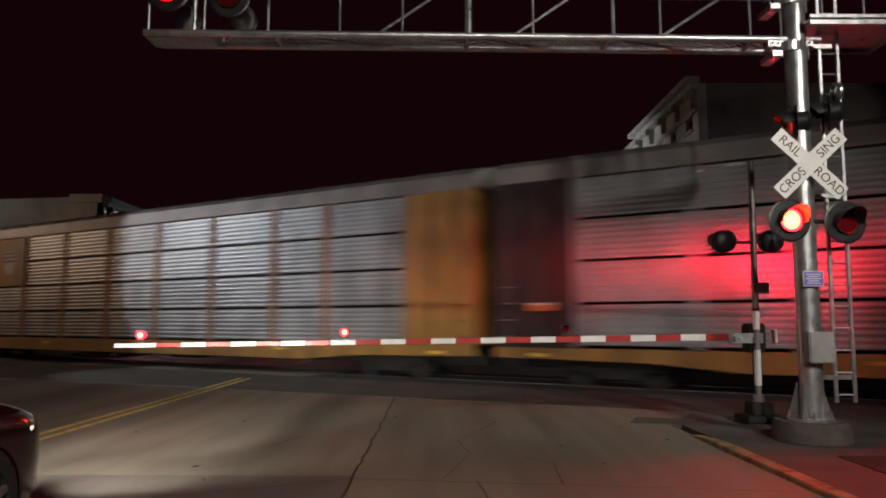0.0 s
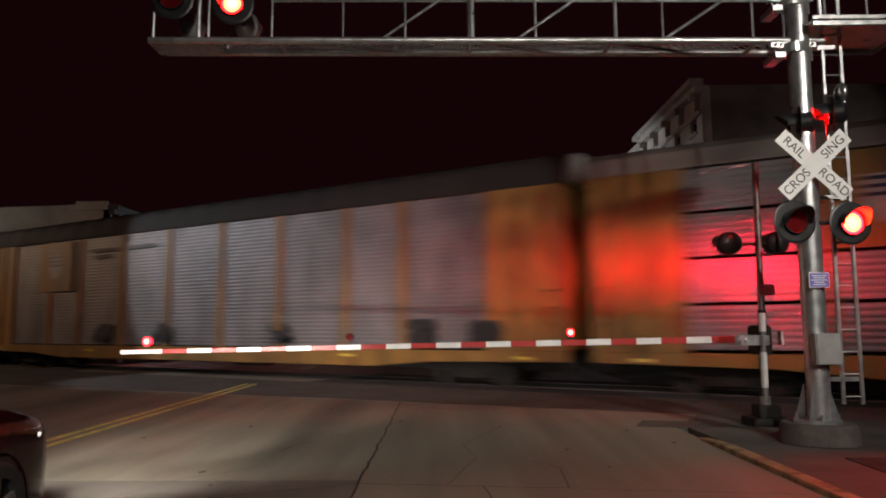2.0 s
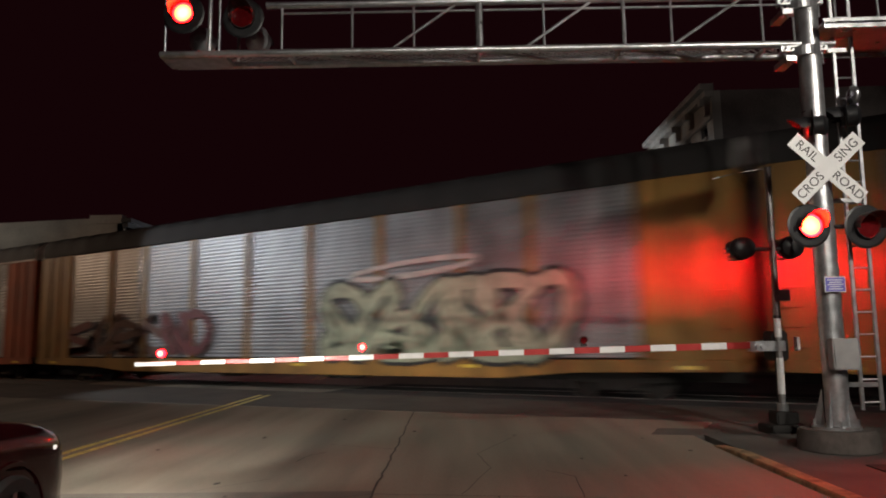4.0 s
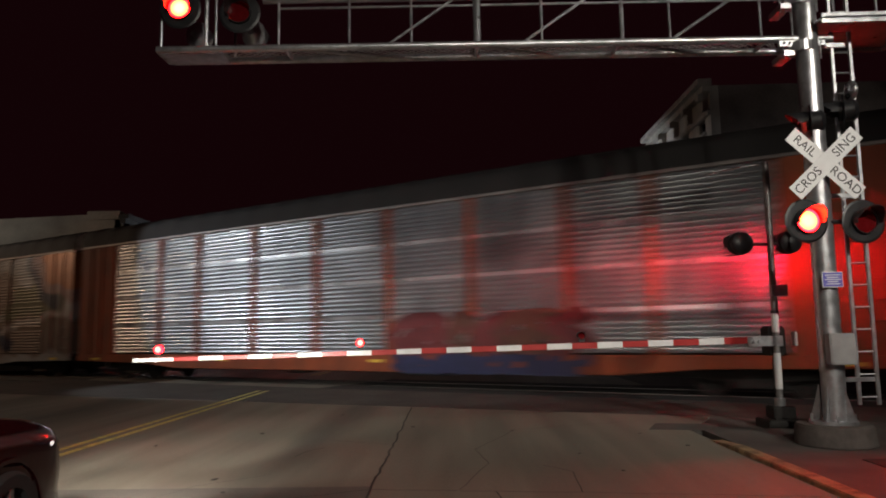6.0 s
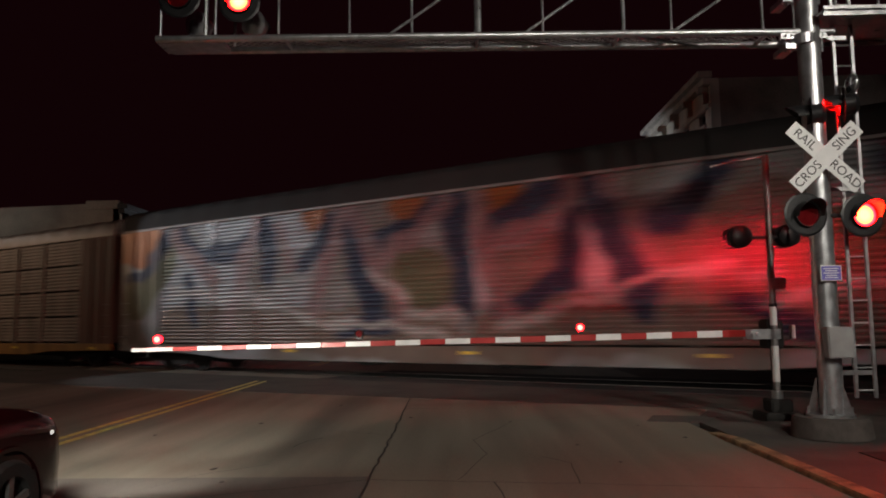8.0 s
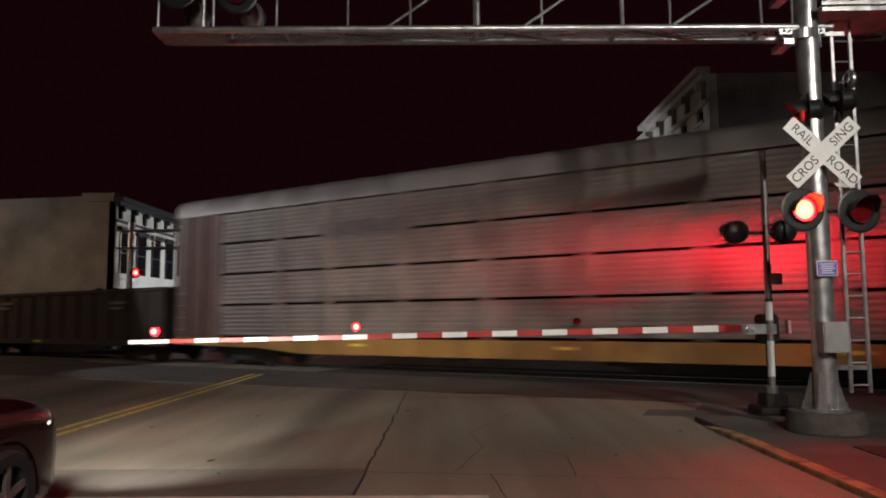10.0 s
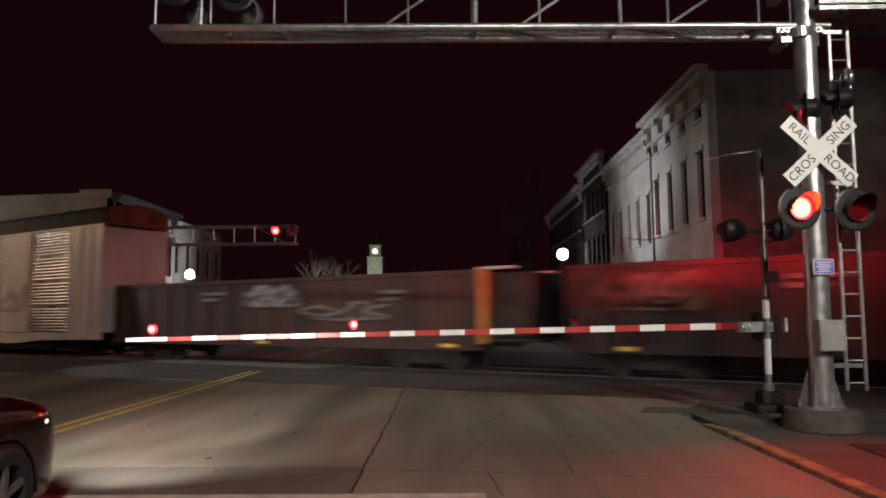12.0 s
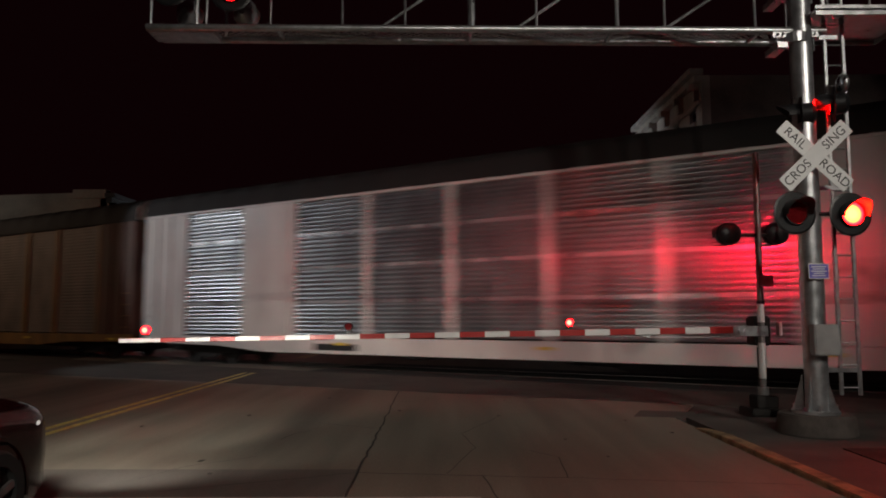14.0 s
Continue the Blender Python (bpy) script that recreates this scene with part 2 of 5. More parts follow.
M = dict(
    concrete=material("road_concrete", (0.26, 0.235, 0.188), 0.72, 0, 0.24, 0.8, 0.35, 45, stretch=(2.2, 0.16, 1)),
    apron=material("asphalt_shoulder", (0.12, 0.11, 0.10), 0.85, 0, 0.35, 1.2, 0.5, 70),
    soil=material("dark_soil", (0.05, 0.042, 0.036), 0.95, 0, 0.5, 3, 0.9, 30),
    ground=material("far_ground", (0.06, 0.058, 0.055), 0.9, 0, 0.3, 0.3, 0.3, 20),
    tar=material("crack_filler", (0.045, 0.040, 0.035), 0.7, 0, 0.3, 8, 0.4),
    yellow_line=material("yellow_road_paint", (0.86, 0.72, 0.20), 0.6, 0, 0.35, 6, 0.3, 80),
    white_line=material("white_road_paint", (0.62, 0.6, 0.55), 0.6, 0, 0.25, 5, 0.3, 80),
    # road concrete darkened for the part the headlamp beam misses
    dim_concrete=material("dim_road_concrete", (0.165, 0.15, 0.132), 0.8, 0, 0.30, 1.1, 0.4, 45, stretch=(1.4, 0.5, 1)),
    old_asphalt=material("crossing_asphalt", (0.085, 0.077, 0.068), 0.85, 0, 0.4, 1.0, 0.5, 60),
    dullalu=material("weathered_aluminium", (0.30, 0.29, 0.29), 0.5, 0.8, 0.25, 7, 0.1, 50),
    meshsteel=material("dull_walkway_steel", (0.45, 0.44, 0.44), 0.65, 0.1, 0.25, 7, 0.1, 50),
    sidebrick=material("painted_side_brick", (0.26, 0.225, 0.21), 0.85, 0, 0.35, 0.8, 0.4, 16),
    tanpost=material("faded_orange_post_paint", (0.30, 0.15, 0.07), 0.6, 0, 0.35, 2, 0.1),
    curb=material("yellow_curb_paint", (0.46, 0.32, 0.17), 0.75, 0, 0.55, 5, 0.4, 50),
    rubber=material("crossing_panel_rubber", (0.03, 0.03, 0.03), 0.95, 0, 0.3, 3, 0.4),
    ballast=material("ballast_stone", (0.10, 0.095, 0.09), 0.95, 0, 0.6, 12, 1.0, 25),
    rail=material("worn_rail_steel", (0.22, 0.20, 0.19), 0.5, 0.9, 0.3, 5, 0.1),
    lampback=material("spun_lamp_aluminium", (0.62, 0.62, 0.64), 0.35, 0.45, 0.15, 7, 0.06, 50),
    galv=material("galvanised_steel", (0.60, 0.61, 0.63), 0.32, 0.82, 0.22, 7, 0.12, 50),
    alu=material("aluminium", (0.72, 0.72, 0.74), 0.28, 0.95, 0.12, 7, 0.06, 50),
    black=material("black_enamel", (0.018, 0.018, 0.02), 0.38, 0, 0.25, 8, 0.05),
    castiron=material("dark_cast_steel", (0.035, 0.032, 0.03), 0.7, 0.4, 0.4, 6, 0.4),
    sign_white=material("white_sign_sheeting", (0.86, 0.86, 0.86), 0.35, 0, 0.06, 4, 0.02),
    sign_black=material("black_sign_lettering", (0.03, 0.03, 0.03), 0.5, 0, 0.1, 4, 0.0),
    sign_blue=material("blue_sign_sheeting", (0.15, 0.14, 0.52), 0.4, 0, 0.1, 5, 0.0),
    gate_red=material("red_reflective_sheeting", (0.45, 0.03, 0.028), 0.35, 0, 0.12, 5, 0.02),
    gate_white=material("white_reflective_sheeting", (0.84, 0.84, 0.84), 0.35, 0, 0.1, 5, 0.02),
    lens_off=material("dark_red_lens", (0.13, 0.004, 0.006), 0.12, 0, 0.15, 20, 0.05, coat=1.0),
    lens_on=red_lens("lit_red_lens", (1.0, 0.007, 0.0010), (1.0, 0.0002, 0.0004), 640.0),
    lens_gate=red_lens("lit_line_side_lens", (1.0, 0.004, 0.028), (1.0, 0.003, 0.030), 3300.0),
    lens_side=red_lens("lit_side_red_lens", (1.0, 0.004, 0.002), (1.0, 0.0006, 0.0010), 150.0),
    lens_high=red_lens("lit_high_red_lens", (1.0, 0.020, 0.004), (1.0, 0.0004, 0.0006), 190.0),
    lens_mid=red_lens("lit_small_red_lens", (1.0, 0.022, 0.012), (1.0, 0.0010, 0.0022), 90.0),
    lens_far=red_lens("lit_far_red_lens", (1.0, 0.012, 0.008), (1.0, 0.0008, 0.0016), 110.0),
    globe=glow("lit_white_globe", (0.9, 0.95, 1.0), 18.0),
    car_paint=material("dark_maroon_paint", (0.026, 0.003, 0.004), 0.17, 0.1, 0.15, 3, 0.0, coat=0.6),
    well=material("well_shade_black", (0.004, 0.004, 0.004), 0.95, 0, 0.2, 8, 0.0),
    tyre=material("tyre_rubber", (0.02, 0.02, 0.02), 0.85, 0, 0.2, 8, 0.2),
    head=glow("headlamp_glass", (1.0, 0.95, 0.88), 0.6),
    glass=material("dark_window_glass", (0.01, 0.011, 0.013), 0.08, 0, 0.1, 4, 0.0, coat=0.5),
    silver=material("weathered_silver_panel", (0.35, 0.36, 0.375), 0.42, 0.55, 0.30, 1.3, 0.12, 25, stretch=(1, 1, 0.5), spread=0.10),
    ribsilver=material("bright_ribbed_steel", (0.41, 0.43, 0.45), 0.34, 0.8, 0.25, 1.6, 0.10, 25, stretch=(1, 1, 0.5), spread=0.10),
    # smooth seam steel, its colour paler to carry the lamp glints
    seam=material("glint_pale_seam_steel", (0.66, 0.68, 0.70), 0.26, 0.6, 0.2, 1.6, 0.05, 25, stretch=(1, 1, 0.5)),
    dull=material("grimy_grey_panel", (0.25, 0.24, 0.25), 0.5, 0.25, 0.35, 1.1, 0.12, 25, stretch=(1, 1, 0.5), spread=0.12),
    tan=material("dusty_tan_panel", (0.25, 0.215, 0.19), 0.6, 0.2, 0.35, 1.3, 0.15, 25, stretch=(1, 1, 0.5), spread=0.1),
    rackyellow=material("faded_yellow_paint", (0.31, 0.165, 0.034), 0.55, 0, 0.35, 1.6, 0.12, 30, stretch=(1, 1, 0.4)),
    rackorange=material("orange_red_paint", (0.27, 0.060, 0.018), 0.75, 0, 0.35, 1.6, 0.12, 30, stretch=(1, 1, 0.4)),
    rackbrown=material("oxide_brown_paint", (0.12, 0.05, 0.035), 0.65, 0, 0.4, 1.6, 0.15, 30, stretch=(1, 1, 0.4)),
    darkbrown=material("dark_brown_end_paint", (0.035, 0.020, 0.020), 0.8, 0, 0.4, 1.6, 0.15, 30, stretch=(1, 1, 0.4)),
    rackwhite=material("white_rack_paint", (0.74, 0.72, 0.70), 0.45, 0, 0.15, 1.2, 0.08, 30, stretch=(1, 1, 0.4)),
    roofgrey=material("dusty_roof_steel", (0.30, 0.27, 0.26), 0.55, 0.4, 0.3, 0.9, 0.15, 30),
    roofdark=material("dark_roof_steel", (0.03, 0.028, 0.028), 0.8, 0.3, 0.3, 0.9, 0.15, 30),
    hopper=material("dark_brown_car_paint", (0.034, 0.022, 0.018), 0.88, 0, 0.45, 1.2, 0.2, 30, stretch=(1, 1, 0.4)),
    hopper_red=material("oxide_red_car_paint", (0.055, 0.022, 0.019), 0.85, 0, 0.45, 1.2, 0.2, 30, stretch=(1, 1, 0.4)),
    reflector=material("yellow_reflector", (0.75, 0.55, 0.08), 0.3, 0, 0.1, 4, 0.0),
    pale=material("pale_stencil_paint", (0.55, 0.52, 0.5), 0.6, 0, 0.3, 6, 0.0),
    rust=material("rusty_orange_steel", (0.30, 0.13, 0.06), 0.7, 0, 0.45, 1.5, 0.2),
    faded=material("faded_pale_paint", (0.15, 0.135, 0.13), 0.65, 0, 0.4, 4, 0.0),
    dullbar=material("worn_dark_lettering", (0.09, 0.085, 0.09), 0.6, 0, 0.5, 9, 0.0),
    faded_tag=material("dusty_white_spray", (0.26, 0.24, 0.235), 0.7, 0, 0.4, 4, 0.0),
    navy=material("navy_spray_paint", (0.02, 0.026, 0.085), 0.5, 0, 0.3, 4, 0.0),
    sage=material("grey_green_spray_paint", (0.33, 0.38, 0.28), 0.55, 0, 0.35, 4, 0.0),
    signalorange=material("bright_orange_paint", (0.55, 0.24, 0.05), 0.5, 0, 0.3, 3, 0.1),
    soot=material("black_spray_paint", (0.022, 0.022, 0.024), 0.5, 0, 0.3, 4, 0.0),
    signpale=material("faded_notice_sheeting", (0.46, 0.42, 0.52), 0.45, 0, 0.15, 12, 0.0),
    maroon=material("maroon_spray_paint", (0.16, 0.03, 0.035), 0.55, 0, 0.35, 4, 0.0),
    brickred=material("dark_red_brick", (0.06, 0.032, 0.027), 0.85, 0, 0.35, 1.2, 0.4, 18),
    stucco=material("painted_white_brick", (0.60, 0.58, 0.53), 0.8, 0, 0.25, 0.6, 0.3, 14),
    tanwall=material("painted_tan_brick", (0.50, 0.46, 0.40), 0.85, 0, 0.3, 0.5, 0.3, 14),
    cornice=material("dark_cornice_paint", (0.03, 0.028, 0.03), 0.6, 0, 0.3, 2, 0.1),
    palecornice=material("pale_cornice_paint", (0.55, 0.52, 0.48), 0.7, 0, 0.25, 2, 0.1),
    roofing=material("tar_roofing", (0.04, 0.04, 0.04), 0.9, 0, 0.3, 2, 0.2),
    bark=material("bare_bark", (0.09, 0.07, 0.055), 0.9, 0, 0.4, 6, 0.4),
    copper=material("pale_green_tower_paint", (0.36, 0.42, 0.33), 0.7, 0, 0.2, 1, 0.1),
    mural=mural_material(),
)


def oil_bands(m, bands):
    """Dark oil-dripped bands along the middle of the lanes: x of the band, half width, strength."""
    nt = m.node_tree
    b = nt.nodes["Principled BSDF"]
    colour = b.inputs["Base Color"].links[0].from_socket
    co, xyz, patch = nt.nodes.new("ShaderNodeTexCoord"), nt.nodes.new("ShaderNodeSeparateXYZ"), nt.nodes.new("ShaderNodeTexNoise")
    stretch = nt.nodes.new("ShaderNodeMapping")
    stretch.inputs["Scale"].default_value = (1.6, 0.18, 1)
    patch.inputs["Scale"].default_value, patch.inputs["Detail"].default_value = 1.2, 5
    nt.links.new(co.outputs["Object"], stretch.inputs[0])
    nt.links.new(stretch.outputs[0], patch.inputs["Vector"])
    nt.links.new(co.outputs["Object"], xyz.inputs[0])
    for x, half, strength in bands:
        off, size, fall, amount, mix = (nt.nodes.new("ShaderNode" + k) for k in ("Math", "Math", "MapRange", "Math", "Mix"))
        off.operation, size.operation, amount.operation = "SUBTRACT", "ABSOLUTE", "MULTIPLY"
        off.inputs[1].default_value = x
        nt.links.new(xyz.outputs["X"], off.inputs[0])
        nt.links.new(off.outputs[0], size.inputs[0])
        nt.links.new(size.outputs[0], fall.inputs[0])
        fall.interpolation_type = "SMOOTHSTEP"
        fall.inputs[1].default_value, fall.inputs[2].default_value = half * 1.5, half * 0.2
        fall.inputs[3].default_value, fall.inputs[4].default_value = 0.0, strength * 2
        nt.links.new(fall.outputs[0], amount.inputs[0])
        nt.links.new(patch.outputs["Fac"], amount.inputs[1])
        mix.data_type = "RGBA"
        nt.links.new(amount.outputs[0], mix.inputs[0])
        nt.links.new(colour, mix.inputs[6])
        mix.inputs[7].default_value = (0.045, 0.042, 0.034, 1)
        colour = mix.outputs[2]
    nt.links.new(colour, b.inputs["Base Color"])


oil_bands(M["concrete"], [(-2.15, 0.5, 0.42), (-8.6, 0.9, 0.45), (-11.8, 0.6, 0.35), (1.6, 0.7, 0.2)])


# ---- mesh helpers ----
def box(bm, x0, x1, y0, y1, z0, z1, m=None):
    g = bmesh.ops.create_cube(bm, size=1, matrix=(m or Matrix()) @ Matrix.Translation(((x0 + x1) / 2, (y0 + y1) / 2, (z0 + z1) / 2)) @ Matrix.Diagonal((x1 - x0, y1 - y0, z1 - z0, 1)))
    return g["verts"]


def rod(bm, a, b, r, r2=None, seg=10):
    a, b = Vector(a), Vector(b)
    d = b - a
    m = Matrix.Translation((a + b) / 2) @ d.to_track_quat("Z", "Y").to_matrix().to_4x4()
    bmesh.ops.create_cone(bm, cap_ends=True, segments=seg, radius1=r, radius2=r if r2 is None else r2, depth=d.length, matrix=m)


def soften(bm, width=0.01, seg=1):
    edges = [e for e in bm.edges if e.is_manifold and e.calc_face_angle(0) > 0.6]
    bmesh.ops.bevel(bm, geom=edges, offset=width, segments=seg, affect="EDGES", clamp_overlap=True)


def part(name, bm, mat, parent=None, label="", smooth=False, m=None):
    me = bpy.data.meshes.new(name)
    bm.normal_update()
    bm.to_mesh(me)
    bm.free()
    for k in (mat if isinstance(mat, (list, tuple)) else [mat]):
        me.materials.append(k)
    if smooth:
        me.polygons.foreach_set("use_smooth", [True] * len(me.polygons))
        me.set_sharp_from_angle(angle=radians(40))
    ob = new(name, me)
    ob.parent = parent
    if m:
        ob.matrix_basis = m
    return tagged(ob, label)


def again(ob, m, parent=None):
    """Another object on the same mesh."""
    o = ob.copy()
    scene.collection.objects.link(o)
    o.parent, o.matrix_basis = parent or ob.parent, m
    return o


def thing(name, label, category, m=None, group="", kind=""):
    ob = new(name)
    if m:
        ob.matrix_basis = m
    return tagged(ob, label, category, group, kind)


def writing(name, body, size, mat, parent, m):
    cu = bpy.data.curves.new(name, "FONT")
    cu.body, cu.size, cu.extrude, cu.align_x, cu.align_y = body, size, 0.001, "CENTER", "CENTER"
    tmp = new(name, cu)
    bpy.context.view_layer.update()
    me = bpy.data.meshes.new_from_object(tmp.evaluated_get(bpy.context.evaluated_depsgraph_get()))
    bpy.data.objects.remove(tmp)
    me.materials.clear()
    me.materials.append(mat)
    ob = new(name, me)
    ob.parent, ob.matrix_basis = parent, m
    return ob


# ---- ground, road, line ----
TURN = 30.0
ALONG, ACROSS = Vector((math.cos(radians(TURN)), -math.sin(radians(TURN)), 0)), Vector((math.sin(radians(TURN)), math.cos(radians(TURN)), 0))
OFF = 17.72


def on_line(s, off=OFF, z=0.0):
    return Matrix.Translation(ALONG * s + ACROSS * off + Vector((0, 0, z))) @ pose(0, 0, 0, 0, 0, -TURN)


def flat(name, mat, corners, z, label, kind="structure", depth=0.2):
    bm = bmesh.new()
    f = bm.faces.new([bm.verts.new((x, y, z)) for x, y in corners])
    g = bmesh.ops.extrude_face_region(bm, geom=[f])
    bmesh.ops.translate(bm, vec=(0, 0, -depth), verts=[v for v in g["geom"] if isinstance(v, bmesh.types.BMVert)])
    bmesh.ops.recalc_face_normals(bm, faces=bm.faces)
    return tagged(part(name, bm, mat), label, kind=kind)


flat("ground", M["ground"], [(-1500, -1500), (1500, -1500), (1500, 1500), (-1500, 1500)], -0.06, "dark level ground round the crossing", depth=0.5)
flat("road", M["concrete"], [(-14.6, -30), (3.6, -30), (3.6, 11.0), (5.2, 14.0), (5.2, 130), (-14.6, 130)], 0.0, "worn grey concrete road with dark tyre streaks", depth=0.05)
flat("shoulder", M["apron"], [(3.6, 10.9), (14, 10.9), (14, 24), (5.2, 24), (5.2, 14.0)], -0.004, "patched asphalt apron beside the crossing", depth=0.05)
flat("pavement", M["apron"], [(3.74, -30), (14, -30), (14, 10.9), (3.74, 10.9)], 0.028, "dark asphalt pavement beside the kerb", depth=0.15)


def ribbon(name, mat, pts, width, z, label, jitter=0.0, parent=None, seed=1):
    rnd = random.Random(seed)
    bm = bmesh.new()
    last = None
    fine = []
    for (ax, ay), (bx, by) in zip(pts, pts[1:]):
        n = max(1, int(math.hypot(bx - ax, by - ay) / 0.22)) if jitter else 1
        fine += [(ax + (bx - ax) * i / n, ay + (by - ay) * i / n) for i in range(n)]
    fine.append(pts[-1])
    for i, (x, y) in enumerate(fine):
        a, b = fine[max(0, i - 1)], fine[min(len(fine) - 1, i + 1)]
        d = Vector((b[0] - a[0], b[1] - a[1], 0)).normalized()
        s = Vector((-d.y, d.x, 0))
        w = width / 2 * (1 + jitter * 8 * rnd.uniform(-0.6, 0.6)) if jitter else width / 2
        c = Vector((x, y, z)) + s * rnd.uniform(-jitter, jitter)
        now = (bm.verts.new(c + s * w), bm.verts.new(c - s * w))
        if last:
            bm.faces.new((last[0], last[1], now[1], now[0]))
        last = now
    ob = part(name, bm, mat, parent)
    return tagged(ob, label, kind="structure") if not parent else ob


for k, x in enumerate((-5.58, -5.85)):
    ribbon("yellow_line", M["yellow_line"], [(x, -10), (x, 20.0 + 0.1 * k)], 0.125, 0.006, "faded double yellow centre line on the road")
    ribbon("yellow_line", M["yellow_line"], [(x, 27.0), (x, 90)], 0.10, 0.004, "faded double yellow centre line on the road")
ribbon("stop_line", M["white_line"], [(-5.4, 6.0), (0.3, 6.0)], 0.55, 0.004, "worn white stop line painted across the lanes")
CRACKS = [([(-0.92, 2), (-0.93, 7.2), (-1.0, 12), (-1.09, 17.2)], 0.035), ([(-2.7, 6.5), (-0.92, 7.25), (0.35, 7.1), (1.2, 7.0)], 0.02),
          ([(0.35, 7.1), (0.45, 6.2)], 0.02), ([(0.0, 7.2), (0.35, 8.6), (0.2, 9.6), (0.9, 11.4)], 0.012), ([(1.2, 7.0), (1.28, 8.0), (1.0, 8.4)], 0.018),
          ([(1.2, 7.0), (3.4, 6.7)], 0.015), ([(-2.2, 9.2), (-2.1, 9.7), (-1.95, 9.9)], 0.03), ([(0.9, 11.4), (3.2, 12.3)], 0.012), ([(-1.02, 13.2), (1.5, 13.0), (4.5, 13.6)], 0.012),
          ([(-3.1, 7.0), (-2.9, 7.5), (-2.2, 8.1)], 0.014), ([(-1.0, 10.1), (-2.0, 10.6)], 0.012)]
for k, (pts, w) in enumerate(CRACKS):
    ribbon("road_crack", M["tar"], pts, w * 0.75, 0.003, "dark crack in the concrete road", 0.016, seed=k + 3)
rnd = random.Random(77)
for k in range(14):
    x, y, r = rnd.uniform(-5.0, 3.2), rnd.uniform(6.6, 14.5), rnd.uniform(0.015, 0.045)
    flat("tar_spot", M["tar"], [(x + r * rnd.uniform(0.6, 1.3) * math.cos(a * 0.9), y + r * rnd.uniform(0.6, 1.5) * math.sin(a * 0.9)) for a in range(7)], 0.004, "small dark tar spot on the road", depth=0.006)
flat("road_patch", M["apron"], [(3.0, 11.2), (3.9, 11.0), (4.3, 11.7), (3.3, 11.9)], 0.004, "small dark asphalt patch in the apron", depth=0.01)

# dark sheet paints the lower edge of the headlamp light on the road
flat("old_slab", M["dim_concrete"], [(-14.5, -29), (-0.94, -29), (-0.94, 7.40), (-14.5, 7.55)], 0.002, "darker concrete sheet painted as the unlit road before the headlamp beam", depth=0.03)
bm = bmesh.new()
for v in box(bm, -27.0, 9.0, -3.3, -1.92, -0.09, 0.005):
    if v.co.x < -20 and v.co.y < -3:
        v.co.y = -7.2
tagged(part("crossing_approach", bm, M["old_asphalt"], m=on_line(0)), "dark asphalt strip between the concrete and the rails", kind="structure")

# kerb with a low rounded end
bm = bmesh.new()
box(bm, 3.55, 3.74, -30, 9.2, -0.05, 0.06)
for v in box(bm, 3.55, 3.74, 9.2, 10.05, -0.05, 0.06):
    if v.co.y > 10.0 and v.co.z > 0:
        v.co.z = 0.006
soften(bm, 0.012, 2)
tagged(part("kerb", bm, M["curb"]), "chipped yellow painted concrete kerb", kind="structure")
flat("soil_bed", M["soil"], [(4.5, 3.0), (9.0, 3.0), (9.0, 8.3), (4.7, 8.3)], 0.04, "bare dark soil bed in the pavement", depth=0.02)

bm = bmesh.new()
box(bm, -14.0, 11.0, -1.9, 1.9, -0.1, 0.006)
tagged(part("crossing_panel", bm, M["rubber"], m=on_line(0)), "black rubber crossing panels between the rails", kind="structure")
for side in (-0.72, 0.72):
    bm = bmesh.new()
    box(bm, -300, 320, side - 0.036, side + 0.036, -0.06, 0.022)
    tagged(part("rail", bm, M["rail"], m=on_line(0)), "worn steel rail with a bright top", "rail", kind="structure")
for a, b in ((-300, -14.2), (11.2, 320)):
    bm = bmesh.new()
    vs = box(bm, a, b, -2.6, 2.6, -0.1, -0.02)
    tagged(part("ballast", bm, M["ballast"], m=on_line(0)), "grey crushed stone ballast under the rails", kind="stuff")


# ---- flashing lamps ----
LENSES = []


